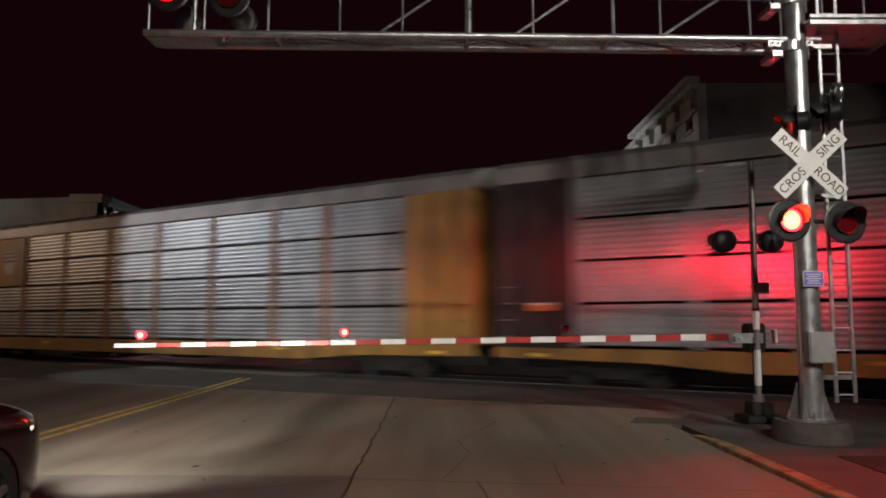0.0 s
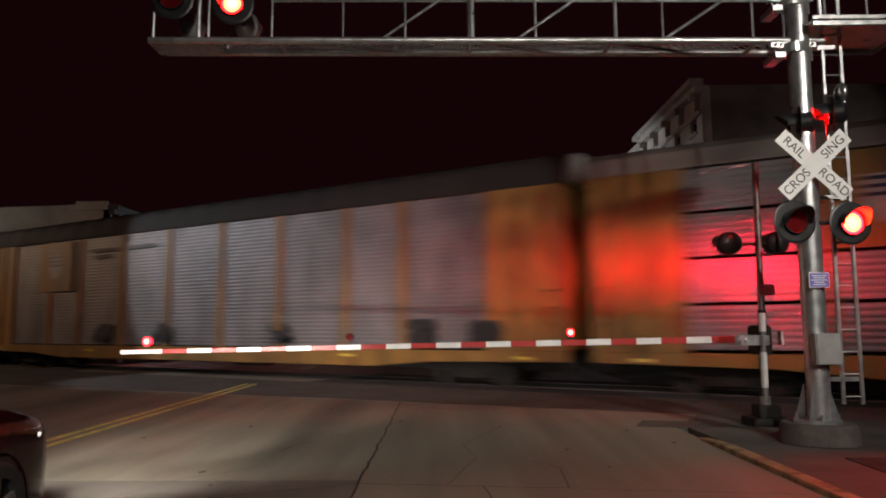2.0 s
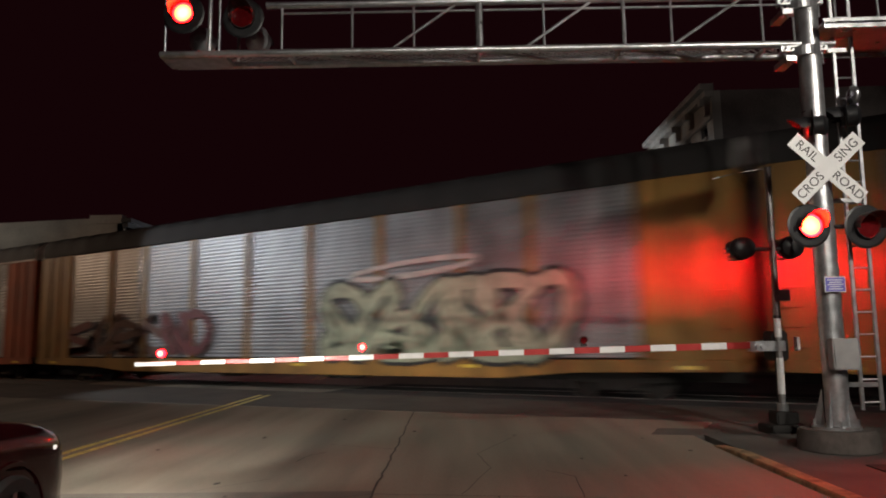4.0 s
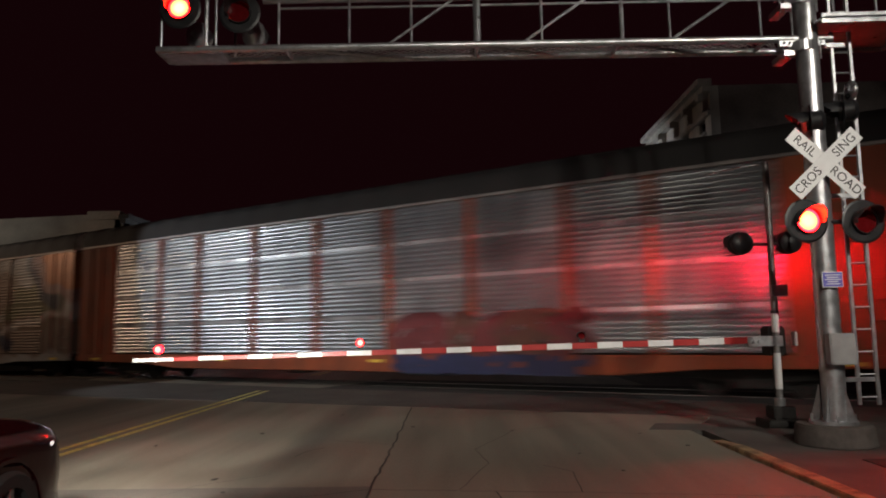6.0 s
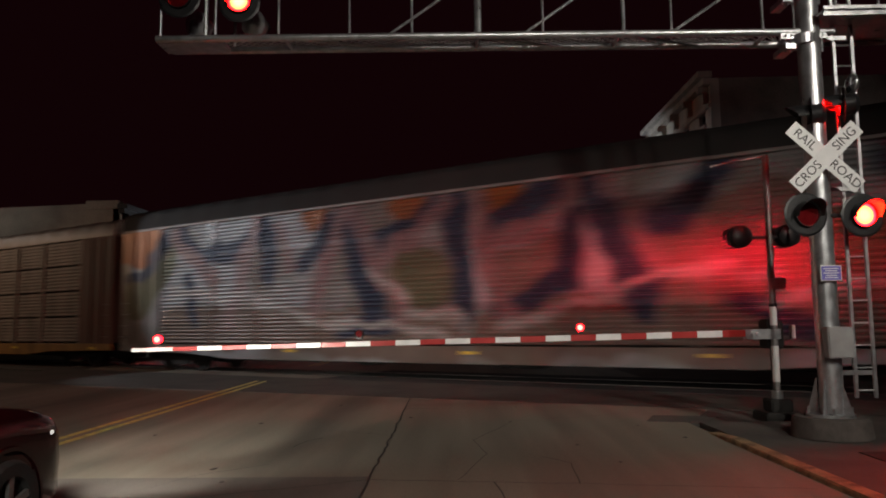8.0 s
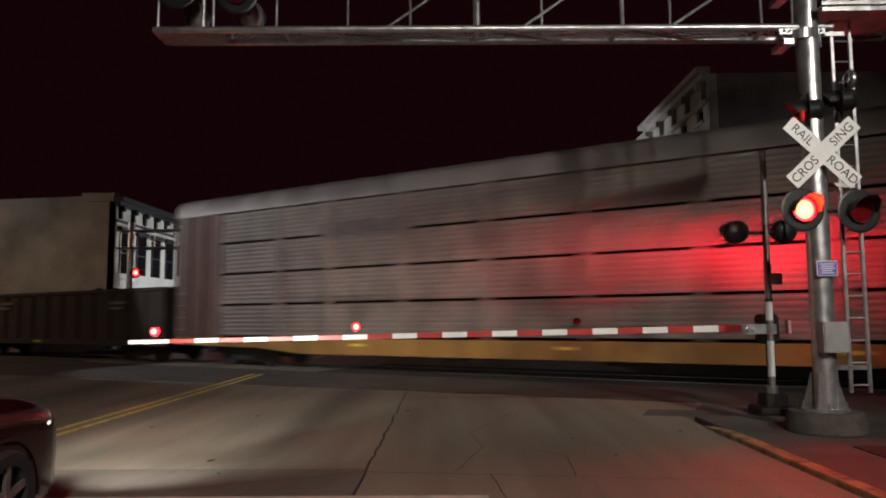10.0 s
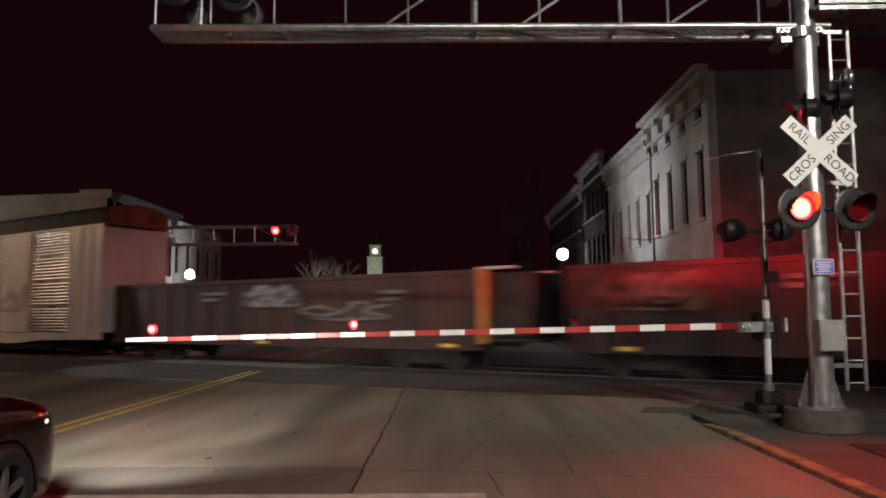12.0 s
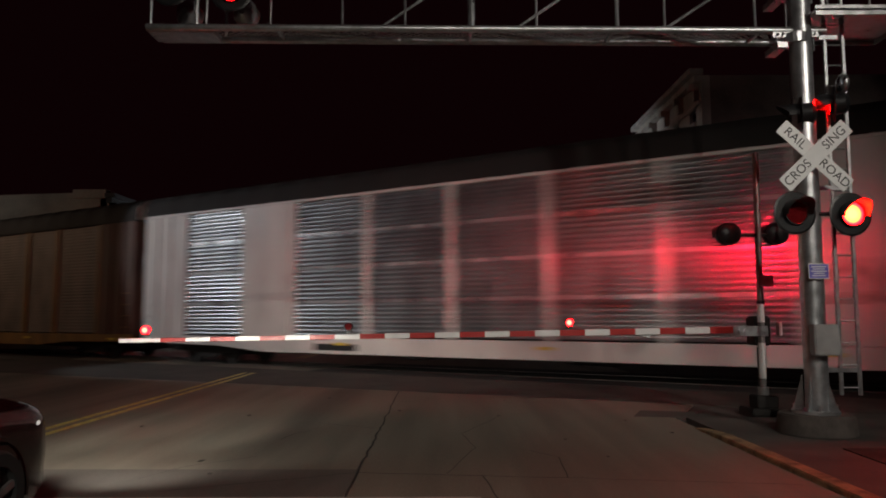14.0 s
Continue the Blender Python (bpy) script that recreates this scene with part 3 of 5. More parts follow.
def flasher(parent, m, phase, lens=None, r=0.15, back=0.30, plate=True, hood=0.26, beam_cut=False, shell=None):
    """A round black crossing lamp that faces local -y; its lens turns over between its lit and its dark face."""
    housing = new("flashing_lamp")
    housing.parent, housing.matrix_basis = parent, m
    bm = bmesh.new()
    bmesh.ops.create_cone(bm, cap_ends=True, segments=24, radius1=r * 1.18, radius2=r * 0.75, depth=0.05, matrix=Matrix.Translation((0, r + 0.06, 0)) @ pose(0, 0, 0, -90))
    n = 24
    for y0, y1, ra in ((-0.03, r + 0.04, r * 1.14),):
        ring = [[bm.verts.new((ra * math.cos(2 * math.pi * k / n) * s, y, ra * math.sin(2 * math.pi * k / n) * s)) for k in range(n)] for y, s in ((y0, 0.94), (y0, 1), (y1, 1), (y1, 0.94))]
        for a, b in zip(ring, ring[1:] + ring[:1]):
            for k in range(n):
                bm.faces.new((a[k], a[(k + 1) % n], b[(k + 1) % n], b[k]))
    part("housing", bm, shell or M["black"], housing, smooth=True)
    if plate:
        bm = bmesh.new()
        ring = [[bm.verts.new((ra * math.cos(2 * math.pi * k / 32), y, ra * math.sin(2 * math.pi * k / 32))) for k in range(32)] for ra, y in ((r * 1.15, 0.02), (back * 0.9, 0.02), (back, 0.03), (back, 0.036), (r * 1.15, 0.03))]
        for a, b in zip(ring, ring[1:]):
            for k in range(32):
                bm.faces.new((a[k], a[(k + 1) % 32], b[(k + 1) % 32], b[k]))
        part("background_disc", bm, M["black"], housing)
    if hood:
        bm = bmesh.new()
        prev = None
        for k in range(15):
            a = radians(-12 + 204 * k / 14)
            c, s = math.cos(a) * r * 1.2, math.sin(a) * r * 1.2
            ln = hood * (0.35 + 0.65 * max(0, math.sin(a)))
            now = [bm.verts.new((c, -0.03, s)), bm.verts.new((c, -0.03 - ln, s * 0.97)), bm.verts.new((c * 0.97, -0.03 - ln, s * 0.94)), bm.verts.new((c * 0.96, -0.03, s * 0.96))]
            if prev:
                for i in range(4):
                    bm.faces.new((prev[i], prev[(i + 1) % 4], now[(i + 1) % 4], now[i]))
            prev = now
        part("visor", bm, M["black"], housing, smooth=True)
    # unseen blades added to squeeze the red light into a flat band
    for z in (-0.16, -0.105, -0.035, 0.035, 0.105) if beam_cut else ():
        bm = bmesh.new()
        w = max(0.10, math.sqrt(max(0.0, (r * 1.1) ** 2 - z * z)))
        box(bm, -w, w, -0.03 - hood * 1.25, -0.03, z - 0.002, z + 0.002)
        part("louvre", bm, M["black"], housing, "black blade added across the visor to flatten the red beam")
    bm = bmesh.new()
    bmesh.ops.create_cone(bm, cap_ends=True, segments=24, radius1=r * 1.05, radius2=r * 1.05, depth=0.02, matrix=pose(0, 0, 0, 90))
    bm.normal_update()
    for f in bm.faces:
        f.material_index = 1 if f.normal.y < -0.5 else 0
    ln = part("lens", bm, [M["lens_off"], lens or M["lens_on"]], housing, "round red glass lens")
    LENSES.append((ln, phase))
    return housing


# ---- signal mast with cantilever ----
def tubes(name, mat, parent, rods, label="", seg=8):
    bm = bmesh.new()
    for a, b, r in rods:
        rod(bm, a, b, r, None, seg)
    return part(name, bm, mat, parent, label, True)


def signal_mast():
    top = thing("cantilever_signal", "galvanised cantilever railroad signal with flashing red lamps and crossbuck", "railroad signal", pose(4.99, 9.42, 0))
    g = M["galv"]
    bm = bmesh.new()
    rod(bm, (0, 0, 0.02), (0, 0, 0.30), 0.50, 0.47, 24)
    soften(bm, 0.02, 2)
    part("foundation", bm, material("mast_concrete", (0.12, 0.10, 0.09), 0.9, 0, 0.3, 6, 0.5), top, "rough round concrete footing", True)
    tubes("mast", g, top, [((0.03, 0, 0.3), (0.08, 0, 7.6), 0.15)], seg=24)
    tubes("base_flange", g, top, [((0, 0, 0.30), (0, 0, 0.335), 0.30)], seg=20)
    for k in range(4):
        bm = bmesh.new()
        a = radians(45 + 90 * k)
        vs = [(0.145, 0.335), (0.30, 0.335), (0.26, 0.42), (0.155, 0.80), (0.145, 0.80)]
        faces = []
        for t in (-0.008, 0.008):
            faces.append([bm.verts.new((x * math.cos(a) - t * math.sin(a), x * math.sin(a) + t * math.cos(a), z)) for x, z in vs])
        bm.faces.new(faces[0])
        bm.faces.new(faces[1][::-1])
        for i in range(5):
            bm.faces.new((faces[0][i], faces[1][i], faces[1][(i + 1) % 5], faces[0][(i + 1) % 5]))
        part("gusset", bm, g, top)
        tubes("anchor_bolt", g, top, [((0.26 * math.cos(a + 0.5), 0.26 * math.sin(a + 0.5), 0.3), (0.26 * math.cos(a + 0.5), 0.26 * math.sin(a + 0.5), 0.42), 0.018)], seg=6)
    # cantilever truss, tip slightly raised
    x0, x1, zr, zt = 0.25, -9.28, 5.65, 5.76
    y0, y1 = -0.02, 0.42

    def at(x, y, up=0.0):
        return (x, y, zr + (zt - zr) * (x - 0) / (x1 - 0) + up)
    for y in (y0, y1):
        tubes("bottom_chord", g, top, [(at(0.42 if y == y0 else 0.2, y), at(x1 + (0.0 if y == y0 else 0.08), y), 0.052)], seg=14)
    tubes("top_chord", g, top, [(at(0.2, y0, 0.73), at(x1 + 1.55, y0, 0.73), 0.05)], seg=14)
    tubes("hand_rail", g, top, [(at(-0.2, y0, 0.60), at(x1 + 1.8, y0, 0.60), 0.018)])
    xs = (-7.50, -6.47, -5.57, -4.62, -3.69, -2.54, -1.86, -0.57)
    for k, x in enumerate(xs):
        tubes("web_post", g, top, [(at(x, y0, 0.03), at(x, y0, 0.71), 0.055 if k == 3 else 0.03 if k == 5 else 0.02)])
    for xa, xb in ((-5.9, -4.95), (-3.95, -3.0), (-1.84, -0.85)):
        tubes("web_diagonal", g, top, [(at(xa, y0, 0.03), at(xb, y0, 0.70), 0.022)])
    for x in (x1 + 0.03, -8.35, -7.4, -4.63, -2.6, -0.5):
        tubes("cross_tie", g, top, [(at(x, y0), at(x, y1), 0.03)])
    for xa, xb in ((-4.6, -3.3), (-2.6, -1.2), (-7.3, -5.6)):
        tubes("floor_brace", g, top, [(at(xa, y0, -0.02), at(xb, y1, -0.02), 0.022)])
    # expanded-metal walkway of crossed strands
    bm = bmesh.new()
    n = 74
    for k in range(n):
        xa = -8.9 + 8.6 * k / n
        for d in (0.42, -0.42):
            a, b = Vector(at(xa, y0 + 0.05, 0.03)), Vector(at(min(-0.2, max(-9.1, xa + d)), y1 - 0.05, 0.03))
            side = Vector((0.010, 0, 0))
            q = [a - side, a + side, b + side, b - side]
            v = [bm.verts.new(p) for p in q] + [bm.verts.new(p + Vector((0, 0, 0.006))) for p in q]
            for f in ((0, 1, 2, 3), (7, 6, 5, 4), (0, 4, 5, 1), (2, 6, 7, 3), (1, 5, 6, 2), (3, 7, 4, 0)):
                bm.faces.new([v[i] for i in f])
    part("walkway_mesh", bm, M["meshsteel"], top, "expanded metal walkway grating")
    bm = bmesh.new()
    vs = box(bm, x1, x1 + 0.95, y0 + 0.04, y1 - 0.02, 0, 0.012)
    for v in vs:
        v.co.z += at(v.co.x, 0, -0.05)[2]
    part("tip_plate", bm, g, top)
    # tip cage
    for x, y in ((x1 + 0.06, y0), (x1 + 0.72, y0), (x1 + 0.86, y0), (x1 + 0.32, y1), (x1 + 1.0, y1)):
        tubes("cage_post", g, top, [(at(x, y, 0.04), at(x, y, 1.1), 0.022 if x != x1 + 0.72 else 0.035)])
    # clamps at the mast
    for z in (5.52, 6.22):
        bm = bmesh.new()
        rod(bm, (0, 0, z - 0.07), (0, 0, z + 0.07), 0.175, None, 20)
        box(bm, -0.34, 0.3, -0.06, 0.0, z + 0.02, z + 0.10)
        box(bm, -0.30, -0.16, -0.10, 0.30, z - 0.14, z - 0.06)
        part("clamp", bm, g, top)
        for x in (-0.28, -0.2, 0.24):
            tubes("clamp_bolt", g, top, [((x, -0.12, z + 0.06), (x, 0.12, z + 0.06), 0.016), ((x, -0.03, z - 0.17), (x, -0.03, z + 0.16), 0.014)], seg=6)
    # service platform
    bm = bmesh.new()
    box(bm, 0.12, 1.6, -0.35, 0.75, 5.80, 5.83)
    for y in (-0.35, 0.73):
        box(bm, 0.12, 1.6, y, y + 0.02, 5.74, 5.88)
    box(bm, 1.58, 1.6, -0.35, 0.75, 5.74, 5.88)
    part("platform", bm, g, top, "galvanised service platform with a toe board")
    for x in (0.25, 0.9, 1.55):
        tubes("platform_post", g, top, [((x, 0.72, 5.8), (x, 0.72, 6.9), 0.02)])
    # ladder
    for x in (0.34, 0.60):
        bm = bmesh.new()
        box(bm, x - 0.025, x + 0.025, 0.12, 0.16, 0.52, 7.0)
        soften(bm, 0.006)
        part("ladder_rail", bm, g, top, m=pose(0.10, 0, 0, 0, 0.5, 0))
    first = tubes("rung", g, top, [((0.32, 0.14, 0.0), (0.58, 0.14, 0.0), 0.013)])
    first.matrix_basis = pose(0.125, 0, 0.62)
    for k in range(1, 21):
        again(first, pose(0.125 + 0.00266 * k, 0, 0.62 + 0.305 * k))
    for z in (0.86, 3.4, 5.6):
        bm = bmesh.new()
        box(bm, 0.05, 0.66, 0.10, 0.15, z - 0.03, z + 0.03)
        part("ladder_bracket", bm, g, top)
    # junction box and notice
    bm = bmesh.new()
    box(bm, -0.11, 0.22, -0.30, -0.13, 1.08, 1.49)
    soften(bm, 0.015, 2)
    part("junction_box", bm, material("grey_box_paint", (0.36, 0.35, 0.35), 0.45, 0.2, 0.15, 4, 0.05), top, "grey metal junction box", True)
    bm = bmesh.new()
    box(bm, -0.10, 0.18, -0.20, -0.19, 2.10, 2.31)
    soften(bm, 0.004)
    notice = part("notice", bm, M["sign_white"], top, "small blue notice with a white border")
    bm = bmesh.new()
    box(bm, -0.088, 0.168, -0.2035, -0.1995, 2.112, 2.298)
    part("notice_face", bm, M["sign_blue"], notice)
    for k, (a, w) in enumerate(((2.265, 0.2), (2.235, 0.16), (2.205, 0.21), (2.175, 0.14), (2.145, 0.18))):
        bm = bmesh.new()
        box(bm, 0.04 - w / 2, 0.04 + w / 2, -0.2065, -0.2034, a - 0.006, a + 0.006)
        part("text_bar", bm, M["sign_white"], notice)
    # crossbuck
    for k, (turn, y, words) in enumerate(((-44, -0.235, ("RAIL", "ROAD")), (43, -0.262, ("CROS", "SING")))):
        m = pose(0.055, y, 3.785, 0, -turn, 0)
        bm = bmesh.new()
        box(bm, -0.61, 0.61, -0.003, 0.003, -0.1145, 0.1145)
        soften(bm, 0.002)
        blade = part("crossbuck_blade", bm, M["sign_white"], top, "white reflective blade with black letters", m=m)
        for w, x in zip(words, (-0.355, 0.355)):
            writing("lettering", w, 0.175, M["sign_black"], blade, pose(x, -0.0045, 0, 90, 0, 0))
    bm = bmesh.new()
    box(bm, -0.05, 0.14, -0.232, -0.10, 3.70, 3.86)
    part("crossbuck_bracket", bm, g, top)
    # lamp pairs: facing the road users, and a second pair facing along the other road
    tubes("lamp_arm", M["black"], top, [((-0.26, -0.10, 3.0), (0.54, -0.10, 3.0), 0.03)])
    flasher(top, pose(-0.225, -0.20, 3.01, 0, 0, 4), 0)
    flasher(top, pose(0.535, -0.20, 2.985, 0, 0, 4), 1)
    tubes("lamp_arm", M["black"], top, [((-0.10, 0.1, 4.45), (0.50, -0.1, 4.58), 0.03)])
    flasher(top, pose(-0.03, -0.05, 4.42, 0, 0, -114), 0, M["lens_side"], r=0.13, back=0.25)
    flasher(top, pose(0.43, -0.05, 4.56, 0, 0, -114), 1, M["lens_side"], r=0.13, back=0.25)
    bm = bmesh.new()
    bmesh.ops.create_uvsphere(bm, u_segments=18, v_segments=10, radius=0.13, matrix=Matrix.Translation((0.56, -0.12, 4.84)) @ Matrix.Diagonal((0.55, 1, 1.1, 1)))
    part("bell", bm, M["alu"], top, "small bright round crossing bell", True)
    # lamps on the cantilever
    for x, z, ph in ((-8.96, 6.35, 0), (-8.09, 6.26, 1)):
        flasher(top, pose(x + 0.05, -0.16, z - 0.025, 0, 0, 2), ph, M["lens_high"])
    for x in (-8.87, -8.01):
        flasher(top, pose(x, 0.62, 6.21, 0, 0, 180), 1, M["lens_high"], plate=False, shell=M["galv"])
        bm = bmesh.new()
        bmesh.ops.create_cone(bm, cap_ends=True, segments=20, radius1=0.175, radius2=0.05, depth=0.16, matrix=Matrix.Translation((x, 0.36, 6.14)) @ pose(0, 0, 0, 90))
        part("lamp_back", bm, M["lampback"], top, "spun aluminium lamp back", True)
    return top


signal_mast()


# ---- crossing gate ----
def crossing_gate():
    top = thing("crossing_gate", "lowered red and white striped crossing gate with small red lamps", "crossing gate", pose(5.10, 11.2, 0))
    g = M["galv"]
    bm = bmesh.new()
    box(bm, -0.30, 0.30, -0.28, 0.28, -0.05, 0.14)
    box(bm, -0.17, 0.17, -0.17, 0.17, 0.14, 0.34)
    soften(bm, 0.02, 2)
    part("base", bm, M["castiron"], top, "dark cast base bolted to the ground")
    tubes("mast", M["dullalu"], top, [((0, 0, 0.3), (0.05, 0, 4.3), 0.050)], seg=16)
    for za, zb in ((0.60, 1.17), (1.50, 1.80)):
        tubes("reflective_sleeve", M["gate_white"], top, [((0.0125 * (za - 0.3), 0, za), (0.0125 * (zb - 0.3), 0, zb), 0.055)], "white reflective sleeve", seg=16)
    tubes("mast_band", M["black"], top, [((0.02, 0, 1.80), (0.02, 0, 1.85), 0.062)], seg=16)
    tubes("collar", g, top, [((0, 0, 0.34), (0, 0, 0.46), 0.085)], seg=16)
    bm = bmesh.new()
    box(bm, -0.06, 0.20, 0.06, 0.42, 1.12, 1.60)
    soften(bm, 0.03, 2)
    part("mechanism_box", bm, M["castiron"], top, "dark gate mechanism housing")
    bm = bmesh.new()
    box(bm, 0.26, 0.33, -0.06, 0.02, 1.28, 1.50)
    soften(bm, 0.01)
    part("reflector_tag", bm, M["gate_white"], top)
    bm = bmesh.new()
    for x in (-0.36, -0.27):
        rod(bm, (x, -0.09, 1.36), (x, 0.03, 1.36), 0.035, None, 10)
    box(bm, -0.46, 0.10, -0.05, -0.02, 1.28, 1.44)
    box(bm, -0.46, 0.10, 0.03, 0.06, 1.28, 1.44)
    part("arm_bracket", bm, g, top)
    # arm: tapered square tube in striped sleeves
    n, step = 24, 0.4064
    slope = (1.345 - 1.20) / 10.2
    for k in range(n):
        bm = bmesh.new()
        xa, xb = -0.42 - k * step, -0.42 - (k + 1) * step - (0.28 if k == n - 1 else 0)
        h = 0.054 - 0.0009 * k
        vs = box(bm, xb, xa, -0.04 + 0.0006 * k, 0.04 - 0.0006 * k, -h, h)
        for v in vs:
            v.co.z += 1.385 + slope * v.co.x
        soften(bm, 0.006)
        part("stripe", bm, M["gate_white"] if k % 2 else M["gate_red"], top)
    bm = bmesh.new()
    for v in box(bm, -10.21, -0.3, -0.012, 0.012, -0.03, 0.03):
        v.co.z += 1.385 + slope * v.co.x
    part("arm", bm, g, top)
    for x, ph in ((-10.02, None), (-6.70, 0), (-3.11, 1)):
        z = 1.385 + slope * x + 0.065
        bm = bmesh.new()
        box(bm, x - 0.05, x + 0.05, -0.035, 0.035, z, z + 0.04)
        part("lamp_foot", bm, M["black"], top)
        if ph is None:
            bm = bmesh.new()
            rod(bm, (x, -0.05, z + 0.10), (x, 0.04, z + 0.10), 0.062, 0.062, 20)
            part("tip_lamp", bm, M["lens_mid"], top, "steady red gate tip lamp", True)
        else:
            flasher(top, pose(x, -0.03, z + 0.10), ph, M["lens_mid"], 0.055, 0.08, False, 0.06)
    # lamps that face the line
    tubes("lamp_arm", M["black"], top, [((-0.42, 0, 2.93), (0.34, 0, 2.93), 0.028)])
    for x, ph in ((-0.45, 1), (0.33, 0)):
        flasher(top, pose(x, 0.12, 2.95, 0, 0, 184), ph, M["lens_gate"], r=0.15, back=0.2, plate=False, hood=0.20, beam_cut=True)
        bm = bmesh.new()
        bmesh.ops.create_cone(bm, cap_ends=True, segments=24, radius1=0.06, radius2=0.19, depth=0.12, matrix=Matrix.Translation((x, -0.02, 2.95)) @ pose(0, 0, 0, -90))
        part("lamp_back", bm, M["black"], top, "", True)
    bm = bmesh.new()
    box(bm, -0.03, 0.22, -0.075, -0.065, 2.08, 2.26)
    part("notice", bm, M["signpale"], top, "small faded notice")
    tubes("stay_wire", M["dullalu"], top, [((-0.87, 0, 4.12), (-0.5, 0, 4.205), 0.010), ((-0.5, 0, 4.205), (-0.17, 0, 4.25), 0.010), ((-0.17, 0, 4.25), (0.045, 0, 4.28), 0.010)], "thin pale wire at the mast top", seg=6)
    tubes("conduit", M["black"], top, [((-0.02, 0.08, 0.3), (-0.02, 0.08, 1.1), 0.02)])
    return top


crossing_gate()


# ---- waiting car at the stop line ----
def waiting_car():
    top = thing("car", "dark maroon car waiting with its headlamps lit", "car", pose(-4.18, 5.78, 0))
    # stations from nose back: y, half width, sill z, bonnet z, roof z
    prof = [(0.0, 0.78, 0.24, 0.74, 0.78), (-0.10, 0.87, 0.20, 0.84, 0.89), (-0.35, 0.91, 0.20, 0.93, 1.0), (-0.7, 0.92, 0.20, 0.97, 1.05), (-1.2, 0.92, 0.20, 0.99, 1.08),
            (-1.65, 0.92, 0.20, 0.95, 1.06), (-2.3, 0.92, 0.20, 0.97, 1.45), (-3.3, 0.92, 0.20, 0.98, 1.48), (-4.1, 0.90, 0.22, 0.98, 1.12), (-4.6, 0.80, 0.28, 0.90, 1.02)]
    bm = bmesh.new()
    rows = []
    for y, w, z0, zs, zt in prof:
        ring = [(-w * 0.96, z0), (-w, z0 + 0.2), (-w, zs - 0.15), (-w * 0.95, zs), (-w * 0.72, zt - 0.02), (0, zt), (w * 0.72, zt - 0.02), (w * 0.95, zs), (w, zs - 0.15), (w, z0 + 0.2), (w * 0.96, z0)]
        rows.append([bm.verts.new((x, y, z)) for x, z in ring])
    for a, b in zip(rows, rows[1:]):
        for i in range(11):
            bm.faces.new((a[i], b[i], b[(i + 1) % 11], a[(i + 1) % 11]))
    bm.faces.new(rows[0])
    bm.faces.new(rows[-1][::-1])
    bmesh.ops.recalc_face_normals(bm, faces=bm.faces)
    bmesh.ops.subdivide_edges(bm, edges=bm.edges, cuts=1, use_grid_fill=True, smooth=0.6)
    body = part("body", bm, M["car_paint"], top, "glossy dark maroon bodywork", True)
    for x in (-0.80, 0.80):
        for y in (-0.85, -3.60):
            out = 1 if x > 0 else -1
            wheel = new("wheel")
            wheel.parent, wheel.matrix_basis = top, pose(x + 0.075 * out, y, 0.335)
            bm = bmesh.new()
            ring = []
            for r, d in ((0.22, 0.11), (0.31, 0.115), (0.335, 0.08), (0.335, -0.08), (0.31, -0.115), (0.22, -0.11)):
                ring.append([bm.verts.new((d, r * math.cos(2 * math.pi * k / 36), r * math.sin(2 * math.pi * k / 36))) for k in range(36)])
            for a, b in zip(ring, ring[1:] + ring[:1]):
                for k in range(36):
                    bm.faces.new((a[k], a[(k + 1) % 36], b[(k + 1) % 36], b[k]))
            bmesh.ops.recalc_face_normals(bm, faces=bm.faces)
            part("tyre", bm, M["tyre"], wheel, "", True)
            bm = bmesh.new()
            rod(bm, (0.02 * out, 0, 0), (0.05 * out, 0, 0), 0.215, 0.215, 30)
            rod(bm, (0.0, 0, 0), (0.105 * out, 0, 0), 0.05, 0.04, 16)
            for k in range(5):
                a = 2 * math.pi * k / 5
                box(bm, min(0.07 * out, 0.10 * out), max(0.07 * out, 0.10 * out), -0.026, 0.026, 0.03, 0.215, pose(0, 0, 0, math.degrees(a)))
            part("rim", bm, M["dullalu"], wheel, "five-spoke alloy rim", True)
            # black block painted as the shade of the wheel well, and the painted lip round it
            bm = bmesh.new()
            rim_pts = [(0.395 * math.cos(math.pi * k / 18), 0.395 * math.sin(math.pi * k / 18)) for k in range(19)] + [(-0.36, -0.15), (0.36, -0.15)]
            f = bm.faces.new([bm.verts.new((0.0, py, pz)) for py, pz in rim_pts])
            g = bmesh.ops.extrude_face_region(bm, geom=[f])
            bmesh.ops.translate(bm, vec=(0.16 * out, 0, 0), verts=[v for v in g["geom"] if isinstance(v, bmesh.types.BMVert)])
            bmesh.ops.recalc_face_normals(bm, faces=bm.faces)
            part("wheel_well", bm, M["well"], top, "", True, pose(x - 0.03 * out, y, 0.335))
            bm = bmesh.new()
            ra = []
            for k in range(21):
                a = math.pi * (k - 1) / 18
                ra.append([bm.verts.new((0.0 if q < 0 else 0.045 * out, rr * math.cos(a), rr * math.sin(a))) for q, rr in ((-1, 0.44), (1, 0.425), (1, 0.395), (-1, 0.395))])
            for a, b in zip(ra, ra[1:]):
                for i in range(4):
                    bm.faces.new((a[i], a[(i + 1) % 4], b[(i + 1) % 4], b[i]))
            bmesh.ops.recalc_face_normals(bm, faces=bm.faces)
            part("fender_lip", bm, M["car_paint"], top, "", True, pose(x + 0.105 * out, y, 0.335))
    for sx in (-1, 1):
        bm = bmesh.new()
        bmesh.ops.create_uvsphere(bm, u_segments=16, v_segments=8, radius=1, matrix=Matrix.Translation((sx * 0.80, -0.15, 0.775)) @ pose(0, 0, 0, -32, 0, -sx * 55) @ Matrix.Diagonal((0.18, 0.05, 0.055, 1)))
        part("headlamp", bm, M["head"], top, "lit clear headlamp", True)
        bm = bmesh.new()
